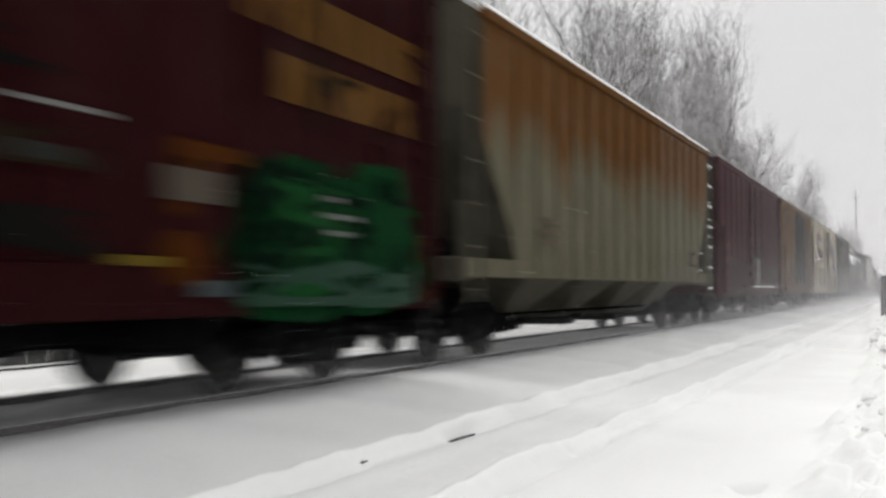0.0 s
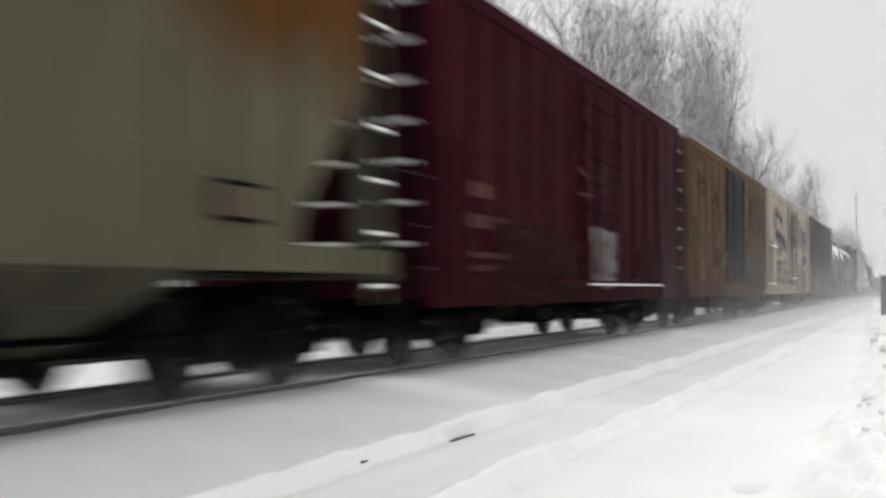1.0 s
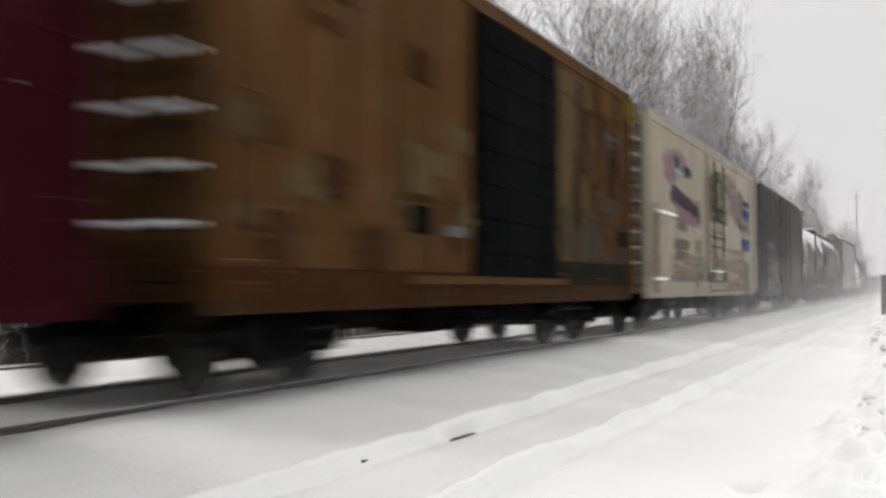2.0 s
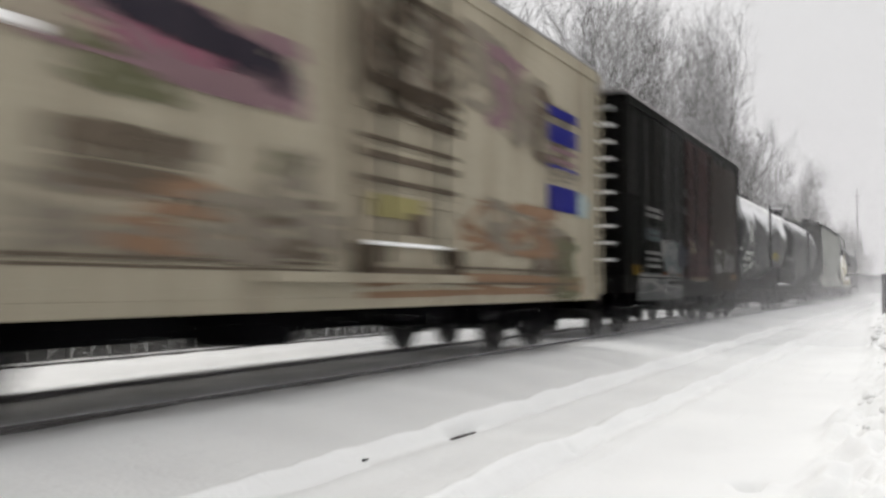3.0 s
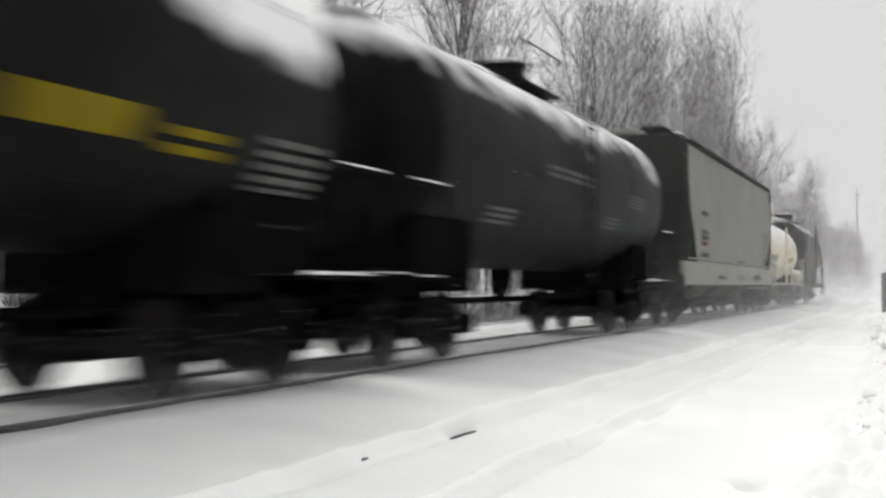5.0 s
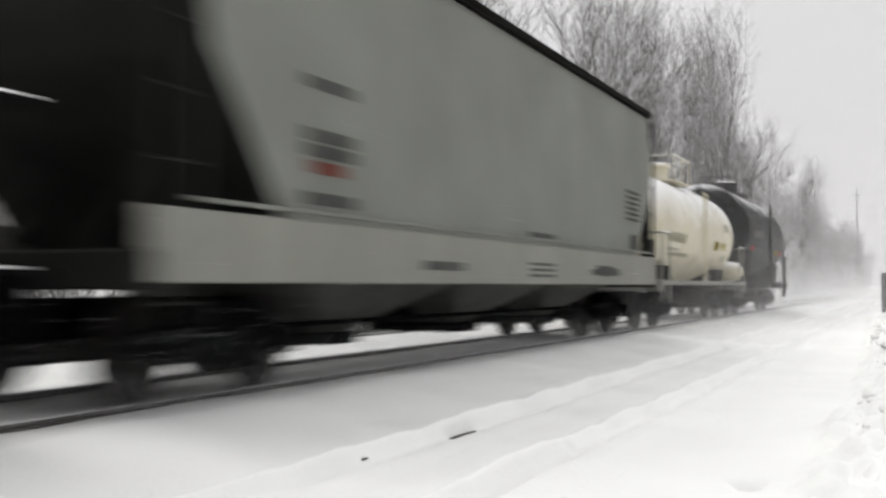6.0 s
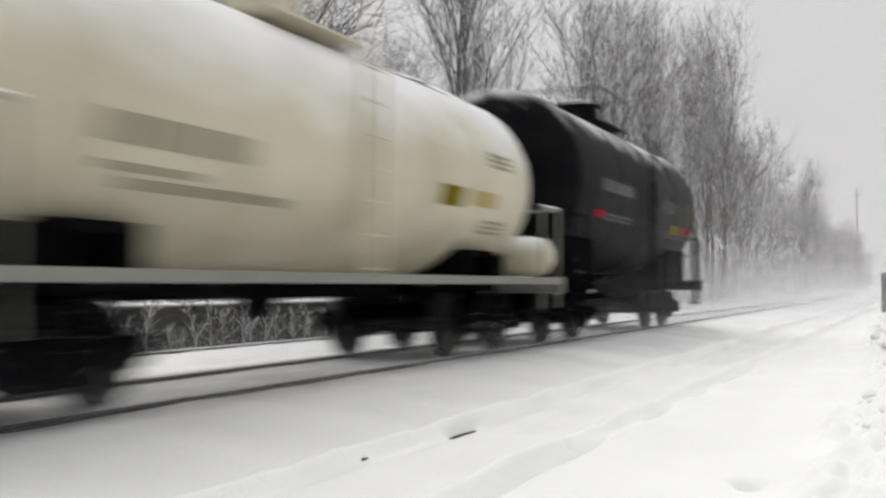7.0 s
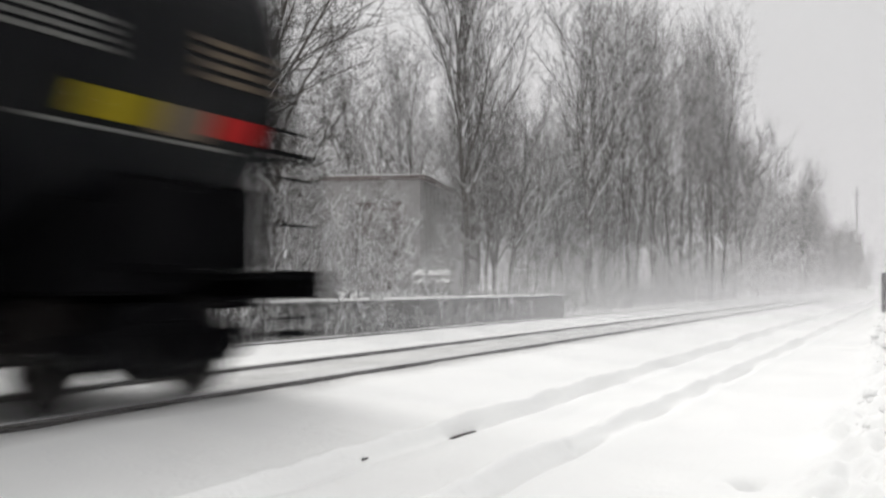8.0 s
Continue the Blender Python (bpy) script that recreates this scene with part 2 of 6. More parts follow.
# ---- mesh helpers ----
class Form:
    """Vertices and faces of one mesh, gathered from simple solids."""

    def __init__(self):
        self.v, self.f = [], []

    def add(self, verts, faces):
        base = len(self.v)
        self.v += verts
        self.f += [tuple(base + i for i in q) for q in faces]
        return self

    def box(self, x0, y0, z0, x1, y1, z1, c=0.0):
        """A box, with its upright and lying edges cut by c."""
        if c <= 0:
            vs = [(x, y, z) for z in (z0, z1) for y in (y0, y1) for x in (x0, x1)]
            return self.add(vs, [(0, 2, 3, 1), (4, 5, 7, 6), (0, 1, 5, 4), (2, 6, 7, 3), (0, 4, 6, 2), (1, 3, 7, 5)])
        vs = []
        for z, k in ((z0, c), (z0 + c, 0), (z1 - c, 0), (z1, c)):
            vs += [(x0 + c, y0 + k, z), (x1 - c, y0 + k, z), (x1 - k, y0 + c, z), (x1 - k, y1 - c, z),
                   (x1 - c, y1 - k, z), (x0 + c, y1 - k, z), (x0 + k, y1 - c, z), (x0 + k, y0 + c, z)]
        fs = [tuple(range(7, -1, -1)), tuple(range(24, 32))]
        for r in range(3):
            fs += [(8 * r + i, 8 * r + (i + 1) % 8, 8 * r + 8 + (i + 1) % 8, 8 * r + 8 + i) for i in range(8)]
        return self.add(vs, fs)

    def tube(self, a, b, r0, r1=None, seg=8, caps=True):
        a, b = Vector(a), Vector(b)
        r1 = r0 if r1 is None else r1
        w = (b - a).normalized()
        u = w.cross(Vector((0, 0, 1)) if abs(w.z) < 0.9 else Vector((1, 0, 0))).normalized()
        k = w.cross(u)
        vs = []
        for p, r in ((a, r0), (b, r1)):
            vs += [tuple(p + r * (math.cos(2 * math.pi * i / seg) * u + math.sin(2 * math.pi * i / seg) * k)) for i in range(seg)]
        fs = [(i, (i + 1) % seg, seg + (i + 1) % seg, seg + i) for i in range(seg)]
        if caps:
            fs += [tuple(range(seg - 1, -1, -1)), tuple(range(seg, 2 * seg))]
        return self.add(vs, fs)

    def lathe(self, rings, seg=24, axis="y", centre=(0, 0, 0), arc=(0, 360)):
        """Rings of (place along the axis, radius) turned about it."""
        cx, cy, cz = centre
        whole = arc[1] - arc[0] >= 360
        n = seg if whole else seg + 1
        vs = []
        for p, r in rings:
            for i in range(n):
                g = radians(arc[0] + (arc[1] - arc[0]) * i / seg)
                s, t = r * math.cos(g), r * math.sin(g)
                vs.append({"y": (cx + s, cy + p, cz + t), "x": (cx + p, cy + s, cz + t), "z": (cx + s, cy + t, cz + p)}[axis])
        fs = []
        for k in range(len(rings) - 1):
            for i in range(seg):
                j = (i + 1) % n
                fs.append((k * n + i, k * n + j, (k + 1) * n + j, (k + 1) * n + i))
        if whole:
            fs += [tuple(range(n - 1, -1, -1)), tuple(range((len(rings) - 1) * n, len(rings) * n))]
        return self.add(vs, fs)

    def prism(self, outline, y0, y1):
        """An outline of (x, z) drawn out along y."""
        n = len(outline)
        vs = [(x, y0, z) for x, z in outline] + [(x, y1, z) for x, z in outline]
        return self.add(vs, [(i, (i + 1) % n, n + (i + 1) % n, n + i) for i in range(n)] + [tuple(range(n - 1, -1, -1)), tuple(range(n, 2 * n))])

    def mesh(self, name, material, smooth=False):
        me = bpy.data.meshes.new(name)
        me.from_pydata(self.v, [], self.f)
        me.materials.append(material)
        bm = bmesh.new()
        bm.from_mesh(me)
        bmesh.ops.recalc_face_normals(bm, faces=bm.faces)
        bm.to_mesh(me)
        bm.free()
        if smooth:
            me.shade_smooth()
        return me


def part(name, form, material, parent, label="", smooth=False):
    ob = new(name, form.mesh(name, material, smooth) if isinstance(form, Form) else form)
    ob.parent = parent
    return tagged(ob, label)


def thing(name, label, category, group="", kind=""):
    return tagged(new(name), label, category, group, kind)


def soup(name, verts, faces, material, smooth=False):
    me = bpy.data.meshes.new(name)
    me.from_pydata(verts, [], faces)
    me.materials.append(material)
    if smooth:
        me.shade_smooth()
    return me


# ---- ground ----
def ground_height(x, y):
    """The snow's surface: nearly level round both tracks, a low bank of ploughed snow to the east, softly uneven."""
    z = -0.2
    dm = abs(x - TRACK_X)
    # the main line's bed, shoulder falling away
    k = max(0.0, min(1.0, (3.4 - dm) / 2.3))
    z += 0.21 * k * k * (3 - 2 * k)
    if dm < 0.62:
        z -= 0.02
    # groove worn beside each main rail
    for rx in (TRACK_X - 0.75, TRACK_X + 0.75):
        z -= (0.02 + 0.02 * noise.noise((1.7, y * 0.35, rx))) * math.exp(-((x - rx) / 0.08) ** 2)
    # snow heaped on the buried rails of the siding
    for rx, hgt in ((SIDING[0], 0.115), (SIDING[1], 0.10)):
        wob = 0.04 * noise.noise((0.0, y * 0.45, rx)) + 0.02 * noise.noise((4.0, y * 1.3, rx))
        o = x - rx + wob
        z += (hgt + 0.035 * noise.noise((3.1, y * 0.8, rx)) + 0.02 * noise.noise((6.1, y * 3.1, rx))) * math.exp(-(o / (0.12 if o < 0 else 0.07)) ** 2)
        z += 0.03 * math.exp(-((o - 0.30) / 0.13) ** 2)
        z -= 0.085 * max(0.0, min(1.0, 0.45 + 2.4 * noise.noise((9.0, y * 0.7, rx)))) * math.exp(-((o - 0.15) / 0.028) ** 2)
        gap = max(d * math.exp(-abs((y - g) / w) ** 2.5) for r, g, w, d in GAPS if r == rx)
        z -= gap * math.exp(-((x - rx - 0.07) / 0.042) ** 2)
    # ridge over the rail beyond the main line
    z += 0.05 * math.exp(-((x + 10.35) / 0.2) ** 2)
    # far side bank behind the main line
    z += 0.16 * max(0.0, min(1.0, (TRACK_X - 2.6 - x) / 0.5))
    z += 0.55 * max(0.0, min(1.0, (-13.9 - x) / 0.3)) + 0.25 * max(0.0, min(1.0, (-14.2 - x) / 8))
    # ploughed bank
    e = x + 0.72 + 0.10 * noise.noise((7.0, y * 0.9, 0.0)) + max(0.0, (y - 14) * 0.035)
    if e > 0:
        lump = noise.noise((x * 3.1, y * 2.3, 5.0)) + 0.6 * noise.noise((x * 7.0, y * 5.0, 8.0))
        z += min(1.0, e * 4.0) * (0.07 + 0.15 * lump + 0.05 * noise.noise((x * 14, y * 9, 3.0))) + min(0.25, e * 0.12)
    # a boot hole or two
    for hx, hy, hr, hd in ((-0.95, 6.95, 0.085, 0.36), (-1.03, 6.85, 0.07, -0.06), (-0.84, 6.9, 0.06, -0.07), (-0.64, 9.9, 0.13, -0.12), (-0.6, 9.2, 0.09, -0.08), (-0.45, 7.2, 0.12, 0.12), (-0.35, 8.6, 0.12, 0.12), (-0.55, 11.6, 0.14, 0.12), (-0.5, 10.2, 0.12, 0.1)):
        z -= hd * math.exp(-(((x - hx) / hr) ** 2 + ((y - hy) / (hr * 1.6)) ** 2))
    z += (0.03 if x > -2.0 else 0.012) * noise.noise((x * 0.6, y * 0.35, 1.0)) + 0.012 * noise.noise((x * 2.2, y * 1.6, 2.0))
    return z


SIDING = (-3.46, -2.36)
# where the snow has opened beside a buried rail: rail, place, half length, depth
GAPS = ((-3.46, 6.05, 0.22, 0.012), (-3.46, 8.4, 0.34, 0.135), (-3.46, 12.7, 0.55, 0.07), (-3.46, 21.4, 0.5, 0.02), (-2.36, 7.7, 0.07, 0.04), (-2.36, 13.4, 0.3, 0.025), (-2.36, 30, 0.3, 0.03))


def make_ground():
    xs = [-900, -400, -200, -120, -80, -60, -45, -34, -26, -20, -18, -16, -15, -14.25, -13.85, -13.2]
    x = -12.0
    while x < 4.0:
        xs.append(x)
        near_rail = min(abs(x - r) for r in (*SIDING, TRACK_X - 0.75, TRACK_X + 0.75))
        x += 0.02 if near_rail < 0.3 else 0.03 if x > -1.3 or near_rail < 0.5 else 0.14
    xs += [4.2, 5, 6.5, 9, 13, 20, 35, 60, 120, 300, 900]
    ys = [-300, -100, -40, -15, -6]
    y = -2.0
    while y < 40:
        ys.append(y)
        y += 0.05 if 5.5 < y < 10.5 else 0.1 if y < 16 else 0.22
    while y < 140:
        ys.append(y)
        y *= 1.03
    ys += [150, 170, 200, 250, 330, 500, 800, 1500]
    nx = len(xs)
    vs = [(px, py, ground_height(px, py)) for py in ys for px in xs]
    fs = [(j * nx + i, j * nx + i + 1, (j + 1) * nx + i + 1, (j + 1) * nx + i) for j in range(len(ys) - 1) for i in range(nx - 1)]
    tagged(new("ground", soup("ground", vs, fs, SNOW, True)), "smooth fresh snow covering the ground and siding", "ground", kind="structure")


def rail_form(length):
    prof = [(-0.07, -0.17), (0.07, -0.17), (0.07, -0.155), (0.012, -0.135), (0.012, -0.045), (0.036, -0.03), (0.036, -0.006), (0.028, 0.0),
            (-0.028, 0.0), (-0.036, -0.006), (-0.036, -0.03), (-0.012, -0.045), (-0.012, -0.135), (-0.07, -0.155)]
    return Form().prism(prof, 0, length)


def make_track():
    rail = rail_form(420).mesh("rail", STEEL)
    for k, rx in enumerate((TRACK_X - 0.75, TRACK_X + 0.75)):
        ob = new("rail", rail)
        ob.matrix_basis = pose(rx, -60, LIFT)
        tagged(ob, "worn steel rail of the main line in snow", "rail", "rails", "structure")
    old = rail_form(420).mesh("siding_rail", RUSTY)
    for rx in SIDING:
        ob = new("rail", old)
        ob.matrix_basis = pose(rx + 0.05, -60, -0.212)
        tagged(ob, "rusty siding rail buried under ridged snow", "rail", "rails", "structure")
    ob = new("rail", old)
    ob.matrix_basis = pose(-10.2, -60, 0.01)
    tagged(ob, "rusty rail of the third track capped with snow", "rail", "rails", "structure")


make_ground()
make_track()


# ---- the train ----
MOVING = []      # (thing, place along the line at 0 s)
ROLLING = []     # (wheelset, its place on the car)


def wheel_mesh():
    f = Form()
    f.tube((-0.9, 0, 0), (0.9, 0, 0), 0.075, seg=10)
    for s in (-1, 1):
        f.lathe([(s * 0.66, 0.12), (s * 0.66, 0.44), (s * 0.70, 0.445), (s * 0.712, 0.415), (s * 0.80, 0.41), (s * 0.80, 0.36), (s * 0.765, 0.33),
                 (s * 0.755, 0.17), (s * 0.81, 0.13), (s * 0.81, 0.075)], 24, "x")
        f.box(s * 0.758 - 0.012, -0.05, 0.2, s * 0.758 + 0.012, 0.05, 0.32)
    return f.mesh("wheelset", WHEEL)


def truck_frame_mesh():
    """A cast bogie: arched side frames with bearing caps, a bolster and spring nests."""
    f = Form()
    for s in (-1, 1):
        x0, x1 = sorted((s * 0.93, s * 1.07))
        top = [(-1.15, 0.42), (-1.15, 0.56), (-0.75, 0.60), (-0.42, 0.80), (0.42, 0.80), (0.75, 0.60), (1.15, 0.56), (1.15, 0.42), (0.78, 0.42), (0.45, 0.22), (-0.45, 0.22), (-0.78, 0.42)]
        n = len(top)
        vs = [(x0, y, z) for y, z in top] + [(x1, y, z) for y, z in top]
        f.add(vs, [(i, (i + 1) % n, n + (i + 1) % n, n + i) for i in range(n)] + [tuple(range(n - 1, -1, -1)), tuple(range(n, 2 * n))])
        for y in (-0.89, 0.89):
            f.tube((s * 0.9, y, 0.44), (s * 1.14, y, 0.44), 0.12, seg=12)
        for y in (-0.22, 0.0, 0.22):
            f.tube((s * 1.09, y, 0.28), (s * 1.09, y, 0.55), 0.07, seg=8)
        f.box(min(x0, x1), -0.3, 0.52, max(x0, x1) + 0.02, 0.3, 0.66, 0.02)
    f.box(-0.95, -0.2, 0.5, 0.95, 0.2, 0.78, 0.03)
    for y in (-0.55, 0.55):
        f.box(-0.85, y - 0.05, 0.3, 0.85, y + 0.05, 0.42, 0.01)
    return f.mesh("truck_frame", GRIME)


WHEEL = plain("wheel_steel", (0.012, 0.0105, 0.01), 0.7, 0.0, spec=0.05)
WHEELSET_MESH = wheel_mesh()
TRUCK_MESH = truck_frame_mesh()


def running_gear(car, length, inset):
    for e in (-1, 1):
        yc = e * (length / 2 - inset)
        fr = part("truck_frame", TRUCK_MESH, None, car, "grimy cast steel bogie frame")
        fr.matrix_basis = pose(0, yc, 0)
        for d in (-0.89, 0.89):
            ws = part("wheelset", WHEELSET_MESH, None, car, "dark steel wheels on an axle")
            ws.matrix_basis = pose(0, yc + d, 0.42)
            ROLLING.append((ws, yc + d))
        f = Form().box(-0.09, 0, 0.74, 0.09, 0.62, 0.95, 0.02)
        f.box(-0.16, 0.5, 0.70, 0.16, 0.82, 1.0, 0.05).box(-0.05, 0.8, 0.72, 0.19, 0.93, 0.98, 0.03)
        f.tube((0.35, 0.2, 0.62), (0.22, 0.75, 0.40), 0.03, seg=6)
        cp = part("coupler", f, GRIME, car, "knuckle coupler with a hanging air hose")
        cp.matrix_basis = pose(0, e * length / 2, 0, 0, 0, 0 if e > 0 else 180)


RUNG = Form().box(-0.22, -0.012, -0.012, 0.22, 0.012, 0.012).mesh("rung", IRON)
RUNG_SNOW = Form().box(-0.22, -0.03, 0.013, 0.22, 0.03, 0.055, 0.012).mesh("rung_snow", SNOW_CAP)


def ladder(car, x, y, z0, z1, turn, snow=True, step=0.38, material=None):
    """Two stiles with rungs, snow lying on the rungs."""
    f = Form()
    for s in (-0.23, 0.23):
        f.box(s - 0.02, -0.02, z0, s + 0.02, 0.02, z1)
    st = part("ladder", f, material or IRON, car, "steel ladder with snow on its rungs" if snow else "steel ladder")
    st.matrix_basis = pose(x, y, 0, 0, 0, turn)
    z = z0 + 0.15
    rung = Form().box(-0.22, -0.012, -0.012, 0.22, 0.012, 0.012).mesh("rung", material) if material else RUNG
    while z < z1:
        r = part("rung", rung, None, st)
        r.matrix_basis = pose(0, 0, z)
        if snow:
            part("snow", RUNG_SNOW, None, r, "snow lying on the rung")
        z += step
    return st


def blotch(car, y, z, w, h, material, label, x=HALF + 0.034, seed=0, rough=0.25, name="graffiti", square=False):
    """A patch of paint or a stencilled panel on the side of a car, 3 mm proud."""
    rnd = random.Random(seed)
    z -= LIFT
    if square:
        pts = [(-w / 2, -h / 2), (w / 2, -h / 2), (w / 2, h / 2), (-w / 2, h / 2)]
    else:
        pts = []
        for i in range(26):
            g = 2 * math.pi * i / 26
            c, s = math.cos(g), math.sin(g)
            k = (abs(c) ** 3 + abs(s) ** 3) ** (-1 / 3) * (1 + rough * (rnd.random() - 0.6))
            pts.append((w / 2 * c * k, h / 2 * s * k))
    n = len(pts)
    vs = [(x, y + a, z + b) for a, b in pts] + [(x - 0.02, y + a, z + b) for a, b in pts]
    f = Form().add(vs, [tuple(range(n)), *[(i, (i + 1) % n, n + (i + 1) % n, n + i) for i in range(n)]])
    return part(name, f, material, car, label)


def scrawl(car, y, z, w, h, material, label, count=14, seed=0, x=HALF + 0.034, thick=(0.03, 0.09), lie=0.35, name="graffiti"):
    """Sprayed strokes: wandering ribbons of paint within a patch; lie keeps them near the level."""
    rnd = random.Random(seed)
    z -= LIFT
    f = Form()
    for k in range(count):
        p = [y + rnd.uniform(-0.5, 0.5) * w, z + rnd.uniform(-0.5, 0.5) * h]
        g = rnd.choice((0, math.pi)) + rnd.uniform(-1.5, 1.5) * (1 - lie)
        t, n = rnd.uniform(*thick), rnd.randint(3, 7)
        vs = []
        for i in range(n + 1):
            tt = t * (0.35 if i in (0, n) else rnd.uniform(0.8, 1.15))
            cy, cz = math.cos(g), math.sin(g)
            vs += [(x + 0.0004 * k, p[0] - cz * tt, p[1] + cy * tt), (x + 0.0004 * k, p[0] + cz * tt, p[1] - cy * tt)]
            step = rnd.uniform(0.12, 0.24) * w
            p = [min(y + w / 2, max(y - w / 2, p[0] + cy * step)), min(z + h / 2, max(z - h / 2, p[1] + cz * step))]
            g += rnd.uniform(-0.9, 0.9) * (1 - lie)
        f.add(vs, [(2 * i, 2 * i + 1, 2 * i + 3, 2 * i + 2) for i in range(n)])
    return part(name, f, material, car, label)


def bars(car, y, z, w, rows, material, x=HALF + 0.034, pitch=0.16, thick=0.09, seed=0):
    """Lettering too far gone to read: rows of short bars."""
    rnd = random.Random(seed)
    z -= LIFT
    f = Form()
    for r in range(rows):
        p = y - w / 2
        while p < y + w / 2:
            q = min(p + rnd.uniform(0.06, 0.3), y + w / 2)
            f.box(x - 0.01, p, z - r * pitch - thick, x + 0.002, q, z - r * pitch)
            p = q + rnd.uniform(0.03, 0.08)
    return part("lettering", f, material, car, "rows of weathered unreadable stencil lettering")


def snow_slab(x0, y0, x1, y1, z, thick, seed=0, cell=0.35, keep=1.0):
    """Lying snow with rounded, uneven edges; with keep below 1 it lies in patches."""
    rnd = random.Random(seed)
    nx, ny = max(2, int((x1 - x0) / cell)), max(2, int((y1 - y0) / cell))
    vs, fs = [], []
    for j in range(ny + 1):
        for i in range(nx + 1):
            u, v = i / nx, j / ny
            edge = min(1, 6 * min(u, 1 - u) + 0.15, 6 * min(v, 1 - v) + 0.15)
            vs.append((x0 + (x1 - x0) * u + 0.03 * rnd.uniform(-1, 1), y0 + (y1 - y0) * v, (z(x0 + (x1 - x0) * u) if callable(z) else z) + thick * edge * rnd.uniform(0.7, 1.2)))
    for j in range(ny):
        for i in range(nx):
            fs.append((j * (nx + 1) + i, j * (nx + 1) + i + 1, (j + 1) * (nx + 1) + i + 1, (j + 1) * (nx + 1) + i))
    base = len(vs)
    low = [(x, y, (z(x) if callable(z) else z) - 0.01) for x, y, _ in vs]
    rim = list(range(nx + 1)) + [(j + 1) * (nx + 1) - 1 for j in range(1, ny + 1)] + [ny * (nx + 1) + i for i in range(nx - 1, -1, -1)] + [j * (nx + 1) for j in range(ny - 1, 0, -1)]
    pos = {}
    for r in rim:
        pos[r] = len(vs)
        vs.append(low[r])
    for a, b in zip(rim, rim[1:] + rim[:1]):
        fs.append((a, pos[a], pos[b], b))
    return Form().add(vs, fs)


def box_car(name, label, start, end, paint, door_paint, door_at=0.0, door_w=3.0, ribs=14, z0=0.72, z1=4.51, end_snow=True, belly=0.995, sill_paint=None, rib_depth=0.03, end_paint=None, ridges=10):
    """A box car from start to end along the line: panelled sides, sliding doors, corrugated ends, ribbed roof, ladders, bogies."""
    length = end - start
    z1 -= LIFT
    car = thing(name, label, "freight car", "freight cars of the train")
    h = length / 2
    body = Form().box(-HALF, -h, z0 + 0.3, HALF, h, z1)
    part("body", body, paint, car)
    # side sill and top chord
    f = Form()
    for s in (-1, 1):
        a, b = sorted((s * HALF, s * (HALF + 0.03)))
        f.box(a, -h, z1 - 0.16, b, h, z1 + 0.02)
    part("top_chord", f, paint, car)
    for s in (-1, 1):
        a, b = sorted((s * (HALF - 0.12), s * (HALF + 0.02)))
        sill = Form().box(a, -h, z0 + 0.1, b, h, z0 + 0.38, 0.012)
        sill.box(a, -h * belly, z0, b - 0.004 * s, h * belly, z0 + 0.12, 0.01)
        part("side_sill", sill, sill_paint or paint, car)
    # side posts
    post = Form().box(0, -0.045, z0 + 0.39, rib_depth, 0.045, z1 - 0.17, min(0.012, rib_depth / 3)).mesh("side_post", paint)
    for s in (-1, 1):
        for i in range(ribs):
            y = -h + 0.25 + (length - 0.5) * i / (ribs - 1)
            if abs(y - door_at) < door_w / 2 + 0.08:
                continue
            p = part("side_post", post, None, car)
            p.matrix_basis = pose(s * HALF, y, 0, 0, 0, 0 if s > 0 else 180)
    # doors with stiffening ribs and locking bars
    for s in (-1, 1):
        d = Form().box(0.005, -door_w / 2, z0 + 0.36, 0.07, door_w / 2, z1 - 0.2, 0.015)
        door = part("door", d, door_paint, car, "ribbed sliding door")
        door.matrix_basis = pose(s * HALF, door_at, 0, 0, 0, 0 if s > 0 else 180)
        for k in range(7):
            z = z0 + 0.62 + k * (z1 - z0 - 0.95) / 6.6
            part("door_rib", Form().box(0.07, -door_w / 2 + 0.06, z, 0.1, door_w / 2 - 0.06, z + 0.12, 0.012), door_paint, door)
        for y in (-door_w * 0.27, door_w * 0.27):
            part("locking_bar", Form().tube((0.125, y, z0 + 0.45), (0.125, y, z1 - 0.3), 0.022, seg=8), IRON, door)
        rail_f = Form().box(0.05, -door_w - 0.3, z0 + 0.25, 0.12, door_w * 0.6, z0 + 0.34)
        rl = part("door_rail", rail_f, paint, car)
        rl.matrix_basis = pose(s * HALF, door_at, 0, 0, 0, 0 if s > 0 else 180)
    # ends with deep corrugations, snow caught on them
    ridge = Form().tube((-HALF + 0.12, 0, 0), (HALF - 0.12, 0, 0), 0.075, seg=10).mesh("end_ridge", end_paint or paint)
    drift = Form().box(-HALF + 0.12, -0.075, 0.05, HALF - 0.12, 0.02, 0.105, 0.02).mesh("end_drift", SNOW_CAP)
    for e in (-1, 1):
        for k in range(ridges):
            z = z0 + 0.62 + k * (z1 - z0 - 0.85) / (ridges - 0.6)
            r = part("end_ridge", ridge, None, car)
            r.matrix_basis = pose(0, e * h, z, 0, 0, 0 if e < 0 else 180)
            if end_snow and e < 0:
                part("snow", drift, None, r, "snow lying on the ridge")
        part("end_sill", Form().box(-HALF, e * h - 0.1, z0 + 0.1, HALF, e * h + 0.1, z0 + 0.42, 0.02), sill_paint or paint, car)
    # roof: low gable with cross ribs and a coat of snow
    roof = Form().prism([(-HALF - 0.04, z1 + 0.01), (HALF + 0.04, z1 + 0.01), (HALF + 0.04, z1 + 0.05), (0, z1 + 0.2), (-HALF - 0.04, z1 + 0.05)], -h - 0.05, h + 0.05)
    top = part("roof", roof, plain("galvanised_roof", (0.2, 0.19, 0.19), 0.6), car)
